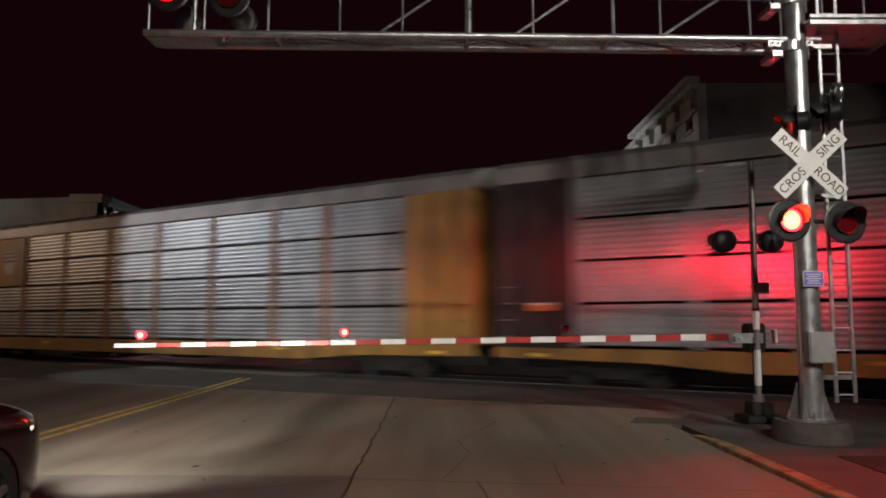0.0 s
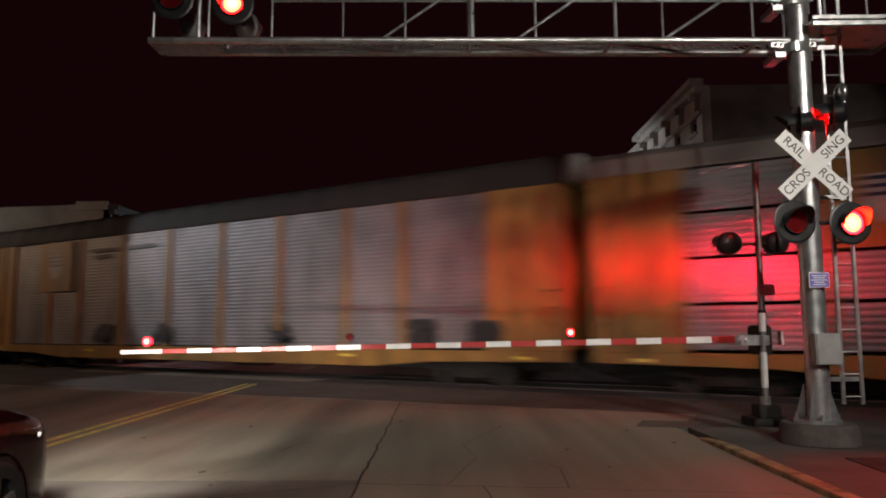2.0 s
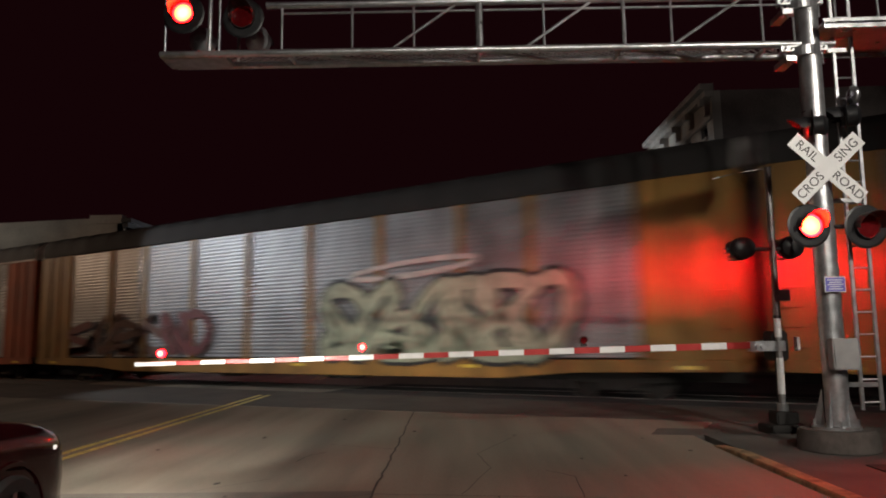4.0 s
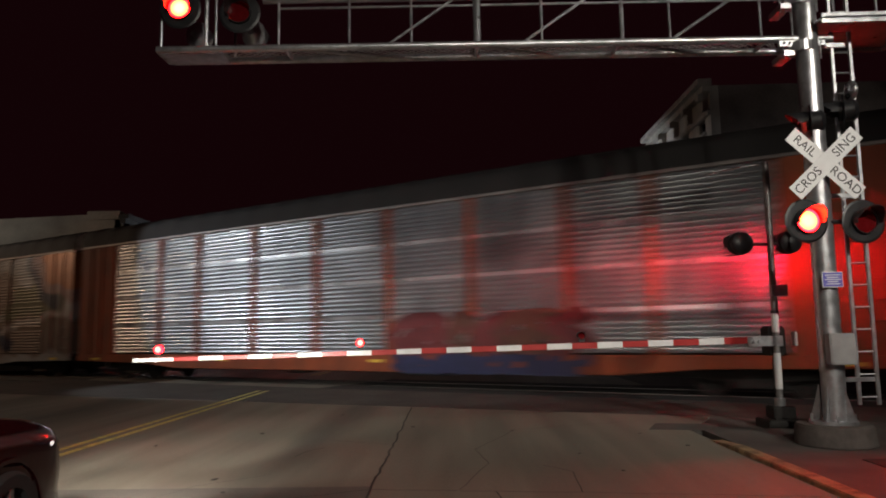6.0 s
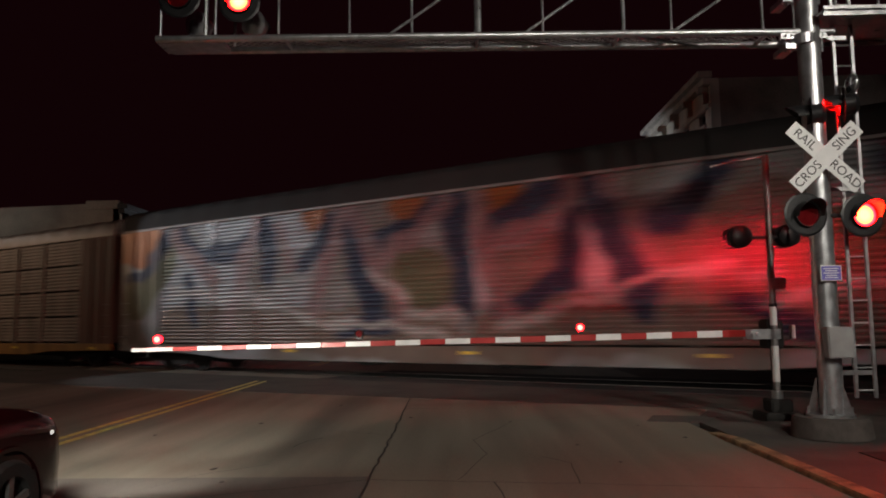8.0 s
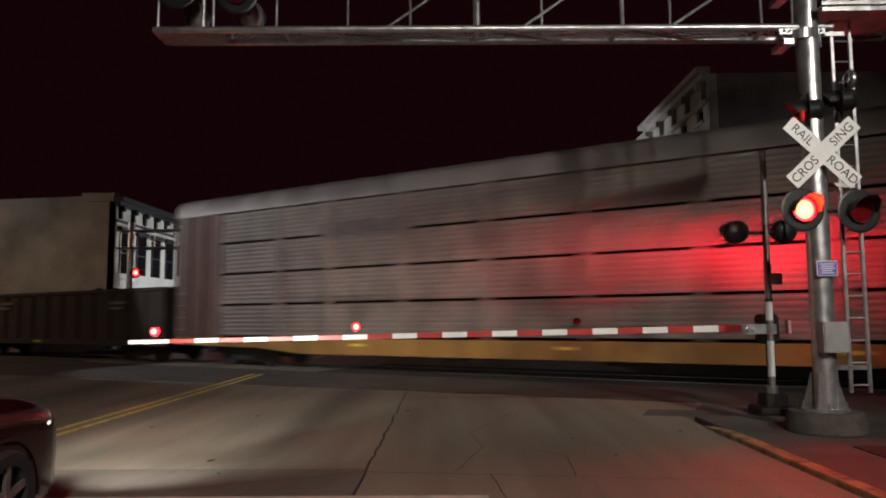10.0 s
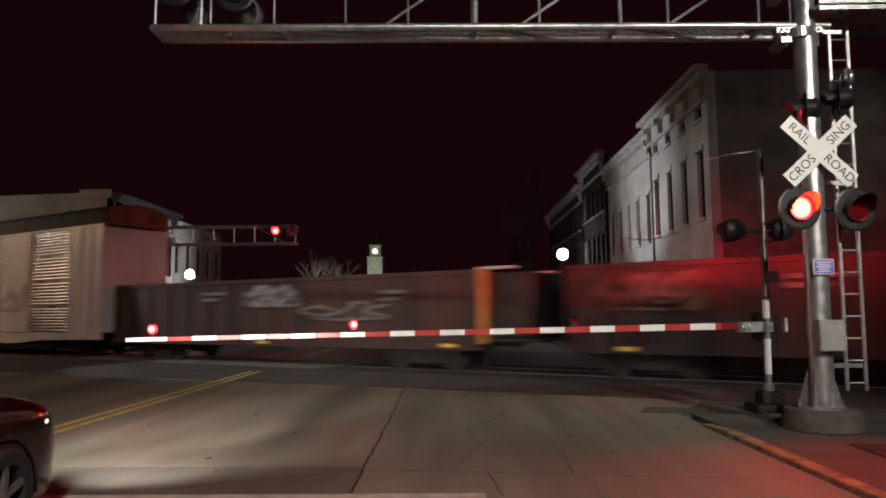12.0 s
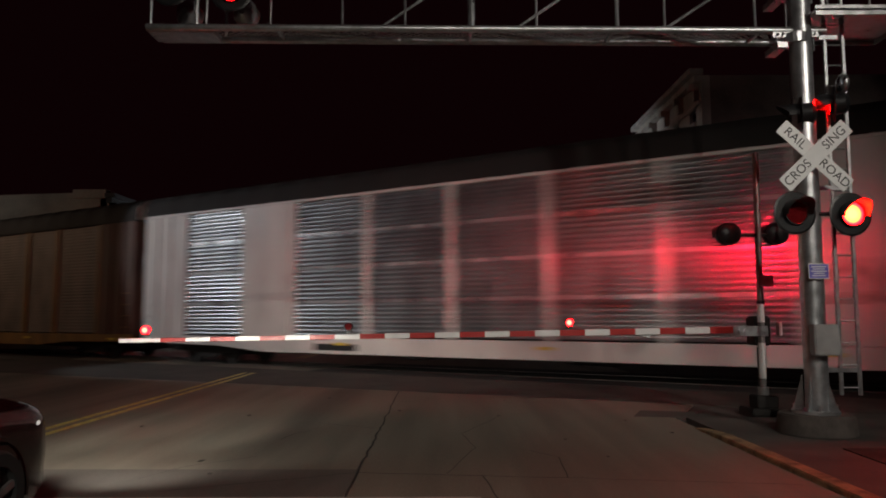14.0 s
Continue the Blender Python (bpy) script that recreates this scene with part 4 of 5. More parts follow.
        box(bm, sx * 0.90 - 0.012, sx * 0.90 + 0.012, -0.62, -0.50, 0.63, 0.67)
        part("side_marker", bm, M["lens_off"], top)
        bm = bmesh.new()
        box(bm, sx * 1.0 - 0.09, sx * 1.0 + 0.09, -1.75, -1.62, 0.98, 1.12)
        soften(bm, 0.03, 2)
        part("door_mirror", bm, M["car_paint"], top, "", True)
    bm = bmesh.new()
    box(bm, -0.62, 0.62, -0.04, 0.03, 0.34, 0.62)
    soften(bm, 0.02)
    part("grille", bm, M["black"], top)
    bm = bmesh.new()
    v = [bm.verts.new(p) for p in ((-0.70, -1.62, 1.05), (0.70, -1.62, 1.05), (0.62, -2.28, 1.44), (-0.62, -2.28, 1.44))]
    bm.faces.new(v)
    bmesh.ops.solidify(bm, geom=list(bm.faces), thickness=-0.02)
    part("windscreen", bm, M["glass"], top)
    return top


waiting_car()


# ---- train ----
SPEED = 15.92
TRAIN = []
WHEELSETS = []


def bogie(parent, x):
    b = new("bogie")
    b.parent, b.matrix_basis = parent, pose(x, 0, 0.46)
    for y in (-1.0, 1.0):
        bm = bmesh.new()
        vs = [(-1.30, -0.02), (-1.28, 0.12), (-0.55, 0.20), (0.55, 0.20), (1.28, 0.12), (1.30, -0.02), (0.62, -0.08), (0.45, -0.24), (-0.45, -0.24), (-0.62, -0.08)]
        f = bm.faces.new([bm.verts.new((px, y - 0.07, pz)) for px, pz in vs])
        g = bmesh.ops.extrude_face_region(bm, geom=[f])
        bmesh.ops.translate(bm, vec=(0, 0.14, 0), verts=[v for v in g["geom"] if isinstance(v, bmesh.types.BMVert)])
        bmesh.ops.recalc_face_normals(bm, faces=bm.faces)
        soften(bm, 0.02)
        part("side_frame", bm, M["castiron"], b)
    bm = bmesh.new()
    box(bm, -0.22, 0.22, -1.05, 1.05, -0.12, 0.14)
    part("bolster", bm, M["castiron"], b)
    for dx in (-0.89, 0.89):
        bm = bmesh.new()
        rod(bm, (0, -0.72, 0), (0, 0.72, 0), 0.075, None, 10)
        for y in (-0.76, 0.76):
            rod(bm, (0, y - 0.065, 0), (0, y + 0.065, 0), 0.44, None, 28)
            rod(bm, (0, y + (0.06 if y > 0 else -0.06), 0), (0, y + (0.10 if y > 0 else -0.10), 0), 0.16, None, 14)
            for k in range(4):
                box(bm, -0.03, 0.03, y - 0.085, y + 0.085, 0.2, 0.36, pose(0, 0, 0, 0, 90 * k))
        w = part("wheelset", bm, M["castiron"], b, "dull worn steel wheels on an axle", True, pose(dx, 0, 0))
        WHEELSETS.append((w, dx))
    return b


def coupler(parent, x, out):
    bm = bmesh.new()
    a, b = sorted((x, x + 0.42 * out))
    box(bm, a, b, -0.10, 0.10, 0.72, 0.95)
    a, b = sorted((x + 0.34 * out, x + 0.50 * out))
    box(bm, a, b, -0.20, 0.14, 0.66, 1.0)
    soften(bm, 0.03)
    part("coupler", bm, M["castiron"], parent)


def ribbed(x0, x1, z0, z1, y, pitch, deep, out):
    """A sheet with horizontal ribs, like a louvre, facing local y * out."""
    bm = bmesh.new()
    n = max(1, round((z1 - z0) / pitch))
    p = (z1 - z0) / n
    prof = []
    for k in range(n):
        z = z0 + k * p
        prof += [(z, 0), (z + 0.06 * p, deep * 0.8), (z + 0.34 * p, deep), (z + 0.62 * p, deep * 0.8), (z + 0.68 * p, 0)]
    prof += [(z1, 0), (z1, -0.03), (z0, -0.03)]
    a = [bm.verts.new((x0, y + out * d, z)) for z, d in prof]
    b = [bm.verts.new((x1, y + out * d, z)) for z, d in prof]
    for i in range(len(prof)):
        j = (i + 1) % len(prof)
        bm.faces.new((a[i], a[j], b[j], b[i]))
    bm.faces.new(a)
    bm.faces.new(b[::-1])
    bmesh.ops.recalc_face_normals(bm, faces=bm.faces)
    return bm


def scrawl(parent, x0, x1, z0, z1, mats, seed, y=-1.545, strokes=9, width=0.16):
    """Sprayed tag of looping strokes that form no letters; thin paint lying on the panels."""
    rnd = random.Random(seed)
    for k in range(strokes):
        bm = bmesh.new()
        cx = x0 + (x1 - x0) * (k + 0.5) / strokes
        pts = []
        ph, fx, fz = rnd.uniform(0, 6.28), rnd.choice((1, 2)), rnd.choice((1, 2, 3))
        for i in range(25):
            t = i / 24 * rnd.uniform(0.98, 1.02)
            pts.append(Vector((cx + (x1 - x0) / strokes * 0.75 * math.sin(fx * 6.28 * t + ph), 0, (z0 + z1) / 2 + (z1 - z0) * 0.48 * math.cos(fz * 3.14 * t + ph * 0.5))))
        prev = None
        mi = rnd.randrange(len(mats))
        for i, p in enumerate(pts):
            d = (pts[min(24, i + 1)] - pts[max(0, i - 1)]).normalized()
            s = Vector((-d.z, 0, d.x)) * width * rnd.uniform(0.42, 0.58)
            now = (bm.verts.new(p + s + Vector((0, y - 0.002 * k, 0))), bm.verts.new(p - s + Vector((0, y - 0.002 * k, 0))))
            if prev:
                bm.faces.new((prev[0], prev[1], now[1], now[0]))
            prev = now
        part("sprayed_stroke", bm, mats[mi], parent, "looping sprayed paint stroke")


def autorack(label, panel, post, end, sill, roof, style, front=0.0, length=28.4, eave=None, cap=None, rise=0.90):
    top = thing("autorack_car", label, "railcar", on_line(front), "cars of the passing train")
    TRAIN.append((top, front))
    L = -length
    E0, Z0, Z1 = 2.2, 1.02, 5.22
    widths = [3.0, 2.25, 2.95, 2.95, 2.95, 2.95, 2.95, 2.25, 3.0]
    bays = len(widths)
    scale = (length - 2 * E0) / sum(widths)
    edges = [-E0 - scale * sum(widths[:k]) for k in range(bays + 1)]
    for out in (-1, 1):
        y = 1.47 * out
        # bottom sill with a fish belly
        bm = bmesh.new()
        vs = [(0, 0.98), (0, 0.72), (-4.0, 0.66), (-6.0, 0.50), (L + 6.0, 0.50), (L + 4.0, 0.66), (L, 0.72), (L, 0.98)]
        f = bm.faces.new([bm.verts.new((x, y - 0.05, z)) for x, z in vs])
        g = bmesh.ops.extrude_face_region(bm, geom=[f])
        bmesh.ops.translate(bm, vec=(0, 0.10, 0), verts=[v for v in g["geom"] if isinstance(v, bmesh.types.BMVert)])
        bmesh.ops.recalc_face_normals(bm, faces=bm.faces)
        soften(bm, 0.012)
        part("side_sill", bm, sill, top)
        bm = bmesh.new()
        box(bm, L, 0, y - 0.06, y + 0.06, 5.22, 5.34)
        soften(bm, 0.015)
        part("roof_rail", bm, eave or roof, top)
        for k in range(bays + 1):
            x = edges[k]
            bm = bmesh.new()
            w = 0.11 if k not in (0, bays) else 0.07
            box(bm, x - w, x + w, y - 0.06, y + 0.06, 0.98, 5.22)
            soften(bm, 0.012)
            part("side_post", bm, post, top)
        for xa, xb in ((-0.02, -E0 + 0.07), (-length + E0 - 0.07, -length + 0.02)):
            bm = bmesh.new()
            box(bm, min(xa, xb), max(xa, xb), y - 0.04, y + 0.04, 0.98, 5.22)
            part("end_panel", bm, end, top, "", False)
            for q in (0.33, 0.66):
                xq = xa + (xb - xa) * q
                bm = bmesh.new()
                box(bm, xq - 0.05, xq + 0.05, y + out * 0.05 - 0.04, y + out * 0.05 + 0.04, 0.985, 5.215)
                part("end_rib", bm, end, top)
        for k in range(bays):
            xb, xa = edges[k] - 0.11, edges[k + 1] + 0.11
            if style == "fine":
                part("side_panel", ribbed(xa, xb, Z0, Z1, y - 0.03 * out, 0.125, 0.02, out), panel, top)
            elif style == "ribbed":
                h = (Z1 - Z0) / 4
                for r in range(4):
                    part("side_panel", ribbed(xa, xb, Z0 + r * h + (0.05 if r else 0), Z0 + (r + 1) * h - (0.05 if r < 3 else 0), y - 0.04 * out, 0.128, 0.048, out), panel, top)
                    if r:
                        # flat seam; on bare steel the bright glint is in its colour
                        bm = bmesh.new()
                        box(bm, xa, xb, y - 0.045 * out - 0.03, y - 0.045 * out + 0.03, Z0 + r * h - 0.049, Z0 + r * h + 0.049)
                        part("seam_band", bm, panel if panel is M["mural"] else M["seam"], top)
            else:
                h = (Z1 - Z0) / 4
                for r in range(4):
                    part("side_panel", ribbed(xa, xb, Z0 + r * h + 0.035, Z0 + (r + 1) * h - 0.035, y - 0.02 * out, 0.15, 0.028, out), panel, top)
    # decks, ends and an added middle sheet that keeps the gaps dark
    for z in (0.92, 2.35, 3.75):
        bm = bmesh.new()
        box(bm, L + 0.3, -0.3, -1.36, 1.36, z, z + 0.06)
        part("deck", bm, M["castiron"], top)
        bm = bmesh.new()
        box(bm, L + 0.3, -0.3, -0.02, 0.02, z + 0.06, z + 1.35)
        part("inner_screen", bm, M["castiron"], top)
    for x, out in ((-0.05, 1), (L + 0.05, -1)):
        for sy in (-1, 1):
            bm = bmesh.new()
            a, b = sorted((0.02 * sy, 1.40 * sy))
            box(bm, x - 0.03, x + 0.03, a, b, 1.0, 5.2)
            for q in range(3):
                yq = a + (b - a) * (q + 0.5) / 3
                box(bm, x - 0.05, x + 0.05, yq - 0.04, yq + 0.04, 1.0, 5.2)
            part("end_door", bm, end, top)
    # arched roof with cross ribs
    bm = bmesh.new()
    prof = [(1.54 * math.cos(math.pi * k / 12), 5.30 + rise * math.sin(math.pi * k / 12) ** 0.5) for k in range(13)]
    cuts = [0.06 + 0.0] + [-0.6 - 1.28 * k for k in range(22)] + [L - 0.06]
    rows = []
    for x in cuts:
        for dx, up in ((0.05, 0), (0.02, 0.025), (-0.02, 0.025), (-0.05, 0)) if x not in (cuts[0], cuts[-1]) else ((0, 0),):
            rows.append([bm.verts.new((x + dx, yy, zz + up)) for yy, zz in prof])
    for a, b in zip(rows, rows[1:]):
        for i in range(12):
            bm.faces.new((a[i], a[i + 1], b[i + 1], b[i]))
    bm.faces.new(rows[0][::-1])
    bm.faces.new(rows[-1])
    bmesh.ops.recalc_face_normals(bm, faces=bm.faces)
    part("roof", bm, roof, top, "", True)
    for x, d in ((0.07, 0.03), (L - 0.10, 0.03)):
        bm = bmesh.new()
        f = bm.faces.new([bm.verts.new((x, yy * 0.985, zz - 0.02)) for yy, zz in prof])
        g = bmesh.ops.extrude_face_region(bm, geom=[f])
        bmesh.ops.translate(bm, vec=(d, 0, 0), verts=[v for v in g["geom"] if isinstance(v, bmesh.types.BMVert)])
        bmesh.ops.recalc_face_normals(bm, faces=bm.faces)
        part("roof_end", bm, cap or M["pale"], top)
    bm = bmesh.new()
    box(bm, L + 0.2, -0.2, -0.28, 0.28, 0.40, 0.93)
    part("centre_sill", bm, M["castiron"], top)
    for x, w in ((L * 0.42, 1.4), (L * 0.6, 0.8)):
        bm = bmesh.new()
        box(bm, x - w / 2, x + w / 2, -0.9, -0.3, 0.36, 0.86)
        soften(bm, 0.03)
        part("brake_gear", bm, M["castiron"], top)
    for x, out in ((0.0, 1), (L, -1)):
        coupler(top, x, out)
    for x in (-3.0, L + 3.0):
        bogie(top, x)
    for x in (-1.2, -6.9, -13.1, -19.6, L + 1.2):
        bm = bmesh.new()
        box(bm, x - 0.22, x + 0.22, -1.528, -1.519, 0.76, 0.84)
        part("reflector", bm, M["reflector"], top)
    for x in (-0.35, L + 0.35):
        first = tubes("grab_iron", post, top, [((x - 0.2, -1.56, 0), (x + 0.2, -1.56, 0), 0.014)], seg=6)
        first.matrix_basis = pose(0, 0, 1.25)
        for k in range(1, 4):
            again(first, pose(0, 0, 1.25 + 0.42 * k))
    return top


def logo_board(car, x, mat):
    """A yellow board with a plain shield shape in pale red and dark bars."""
    bm = bmesh.new()
    box(bm, x - 1.15, x + 1.15, -1.56, -1.53, 3.15, 5.18)
    b = part("logo_board", bm, mat, car, "faded yellow board with a shield shape")
    bm = bmesh.new()
    f = bm.faces.new([bm.verts.new((x + px, -1.566, 4.2 + pz)) for px, pz in ((-0.42, 0.45), (0.42, 0.45), (0.45, -0.1), (0.25, -0.45), (0, -0.58), (-0.25, -0.45), (-0.45, -0.1))])
    g = bmesh.ops.extrude_face_region(bm, geom=[f])
    bmesh.ops.translate(bm, vec=(0, 0.005, 0), verts=[v for v in g["geom"] if isinstance(v, bmesh.types.BMVert)])
    bmesh.ops.recalc_face_normals(bm, faces=bm.faces)
    part("shield", bm, M["pale"], b)
    for k in range(3):
        bm = bmesh.new()
        box(bm, x - 0.46, x + 0.46, -1.574, -1.568, 4.52 - 0.17 * k, 4.60 - 0.17 * k)
        part("bar", bm, M["navy"], b)
    return b


# places of the gaps between the first cars, from the head of the train back
GAPS = [20.7, -8.1, -37.5, -65.6, -94.3, -123.0, -152.0, -180.4]
SPAN = [dict(front=a - 0.3, length=a - b - 0.6) for a, b in zip(GAPS, GAPS[1:])]
Y, O, W = M["rackyellow"], M["rackorange"], M["rackwhite"]
c1 = autorack("weathered silver autorack car with dark brown ends", M["silver"], M["silver"], M["darkbrown"], Y, M["roofgrey"], "flat", rise=0.68, **SPAN[0])
for za, zb, paint in ((1.90, 2.04, "signalorange"), (2.04, 2.10, "pale")):
    bm = bmesh.new()
    box(bm, -27.25, -26.5, -1.572, -1.561, za, zb)
    part("placard", bm, M[paint], c1, "orange and white placard on the dark end")
c2 = autorack("weathered silver autorack car with faded yellow ends", M["silver"], M["tanpost"], Y, Y, M["roofgrey"], "flat", rise=0.68, **SPAN[1])
logo_board(c2, -22.55, Y)
c3 = autorack("dull silver autorack car with yellow posts and ends", M["dull"], Y, Y, Y, M["roofdark"], "fine", **SPAN[2])
logo_board(c3, -22.1, Y)
# sooty smudges and worn lettering that cannot be read
for k, (xa, xb, za, zb) in enumerate(((-19.2, -18.2, 1.15, 1.75), (-15.7, -14.9, 1.15, 1.75), (-9.9, -9.2, 1.2, 1.7), (-4.6, -3.9, 1.2, 1.75), (-2.6, -1.9, 1.2, 1.7))):
    scrawl(c3, xa, xb, za, zb, [M["soot"]], 60 + k, y=-1.535, strokes=3, width=0.2)
for xa, xb, z in ((-19.9, -18.3, 4.62), (-17.6, -15.9, 4.62), (-19.6, -18.6, 4.36)):
    bm = bmesh.new()
    box(bm, xa, xb, -1.536, -1.532, z, z + 0.14)
    part("worn_lettering", bm, M["dullbar"], c3)
c4 = autorack("dusty silver autorack car with yellow ends and sprayed tags", M["silver"], Y, Y, Y, M["roofdark"], "fine", **SPAN[3])
scrawl(c4, -11.7, -4.2, 1.05, 3.1, [M["soot"]], 5, strokes=7, width=0.62)
scrawl(c4, -11.7, -4.2, 1.05, 3.1, [M["sage"]], 5, y=-1.562, strokes=7, width=0.40)
scrawl(c4, -10.2, -7.3, 3.3, 3.8, [M["pale"]], 6, strokes=1, width=0.14)
scrawl(c4, -25.5, -17.5, 1.2, 2.6, [M["maroon"], M["rackbrown"]], 8, strokes=8, width=0.3)
c5 = autorack("bright ribbed steel autorack car with orange ends and posts", M["ribsilver"], O, O, O, M["roofdark"], "ribbed", eave=M["roofgrey"], **SPAN[4])
scrawl(c5, -12.3, -6.8, 1.1, 2.0, [M["maroon"], M["rackbrown"]], 21, strokes=8, width=0.34)
scrawl(c5, -12.3, -6.8, 0.55, 0.92, [M["navy"]], 23, strokes=8, width=0.2)
c6 = autorack("autorack car covered in a sprayed blue, pink and orange mural", M["mural"], M["mural"], M["mural"], M["mural"], M["roofdark"], "ribbed", eave=M["roofgrey"], **SPAN[5])
c7 = autorack("grey autorack car with oxide brown ends", M["tan"], M["tan"], M["rackbrown"], Y, M["roofgrey"], "flat", rise=0.72, **SPAN[6])
scrawl(c7, -20.9, -17.8, 4.1, 4.5, [M["faded"]], 45, y=-1.50, strokes=5, width=0.14)


def gondola(front, length, mat, label, seed):
    top = thing("gondola_car", label, "railcar", on_line(front), "cars of the passing train")
    TRAIN.append((top, front))
    L, H = -length, 2.72
    for out in (-1, 1):
        y = 1.42 * out
        bm = bmesh.new()
        box(bm, L, 0, y - 0.02, y + 0.02, 0.85, H)
        part("side_plate", bm, mat, top)
        bm = bmesh.new()
        box(bm, L, 0, y - 0.07, y + 0.07, H - 0.06, H + 0.08)
        soften(bm, 0.015)
        part("top_chord", bm, mat, top)
        bm = bmesh.new()
        box(bm, L, 0, y - 0.06, y + 0.06, 0.62, 0.86)
        soften(bm, 0.015)
        part("side_sill", bm, mat, top)
        n = 15
        for k in range(n + 1):
            x = -0.08 + (L + 0.16) * k / n
            bm = bmesh.new()
            box(bm, x - 0.06, x + 0.06, y + out * 0.02 - 0.06, y + out * 0.02 + 0.06, 0.86, H - 0.06)
            soften(bm, 0.012)
            part("side_stake", bm, mat, top)
    for x in (-0.03, L + 0.03):
        bm = bmesh.new()
        box(bm, x - 0.03, x + 0.03, -1.40, 1.40, 0.7, H + 0.05)
        for z in (1.3, 1.9, 2.5):
            box(bm, x - 0.07, x + 0.07, -1.40, 1.40, z - 0.05, z + 0.05)
        part("end_plate", bm, mat, top)
    bm = bmesh.new()
    box(bm, L, 0, -1.40, 1.40, 0.80, 0.92)
    part("floor", bm, M["castiron"], top)
    rnd = random.Random(seed)
    bm = bmesh.new()
    nx, ny = 44, 8
    grid = [[bm.verts.new((-0.15 + (L + 0.3) * i / nx, -1.38 + 2.76 * j / ny, H - 0.25 + 0.35 * math.sin(math.pi * j / ny) + rnd.uniform(-0.09, 0.09))) for j in range(ny + 1)] for i in range(nx + 1)]
    for i in range(nx):
        for j in range(ny):
            bm.faces.new((grid[i][j], grid[i][j + 1], grid[i + 1][j + 1], grid[i + 1][j]))
    part("load", bm, M["castiron"], top, "dark heaped bulk load")
    for x in (-2.0, L + 2.0):
        bogie(top, x)
    coupler(top, 0, 1)
    coupler(top, L, -1)
    # pale stencils without letters
    for xa, z, w in ((-3.2, 2.2, 0.9), (-3.2, 2.0, 0.7), (L + 5.0, 2.3, 1.2), (L + 5.0, 2.1, 0.8)):
        bm = bmesh.new()
        box(bm, xa, xa + w, -1.528, -1.508, z, z + 0.11)
        part("stencil_bar", bm, M["faded"], top)
    for xa in (-0.9, L + 1.5, L / 2):
        bm = bmesh.new()
        box(bm, xa - 0.2, xa + 0.2, -1.515, -1.485, 0.7, 0.80)
        part("reflector", bm, M["reflector"], top)
    return top


g1 = gondola(-180.75, 16.4, M["hopper"], "dark brown loaded gondola car with pale stencils", 3)
scrawl(g1, -15.8, -12.9, 1.7, 2.5, [M["rackbrown"]], 33, y=-1.55, strokes=7, width=0.17)
g2 = gondola(-199.65, 15.8, M["hopper_red"], "dark oxide red loaded gondola car with a sprayed tag", 4)
scrawl(g2, -8.5, -6.4, 1.95, 2.5, [M["faded_tag"]], 37, y=-1.55, strokes=5, width=0.2)
scrawl(g2, -6.1, -3.0, 1.45, 2.0, [M["faded"]], 39, y=-1.55, strokes=5, width=0.07)
# end platform with an added dark block closing the gap, and painted corner posts
bm = bmesh.new()
box(bm, 0.30, 1.45, -1.25, 1.25, 0.965, 2.72)
soften(bm, 0.04)
part("end_housing", bm, M["castiron"], g2, "dark block added to close the gap at the car end")
bm = bmesh.new()
box(bm, 0.06, 1.7, -1.30, 1.30, 0.86, 0.96)
soften(bm, 0.015)
part("end_platform", bm, M["castiron"], g2, "dark steel end platform")
for yy in (-1.42, 1.42):
    bm = bmesh.new()
    box(bm, 0.07, 0.24, yy - 0.10, yy + 0.10, 0.80, 2.78)
    soften(bm, 0.02)
    part("corner_post", bm, M["signalorange"], g2, "orange painted corner post")
    bm = bmesh.new()
    box(bm, 0.07, 1.1, yy - 0.10, yy + 0.10, 2.785, 2.86)
    soften(bm, 0.02)
    part("top_rail", bm, M["pale"], g2)
c8 = autorack("white autorack car with bright ribbed steel panels", M["ribsilver"], W, W, W, M["roofdark"], "ribbed", -216.3, 28.8, eave=W, cap=M["rust"])
for xa, xb in ((-7.16, -5.2), (-23.6, -21.64)):
    bm = bmesh.new()
    box(bm, xa, xb, -1.56, -1.50, 0.985, 5.215)
    part("plain_panel", bm, W, c8, "plain white steel panel")
scrawl(c8, -7.1, -5.4, 1.9, 3.0, [M["pale"]], 41, y=-1.57, strokes=3, width=0.2)
bm = bmesh.new()
box(bm, -20.6, -19.0, -1.524, -1.518, 0.60, 0.80)
part("data_plate", bm, M["soot"], c8, "black data plate on the white sill")
c9 = autorack("dusty brown autorack car with yellow posts", M["tan"], Y, M["rackbrown"], Y, M["roofdark"], "fine", -245.7)


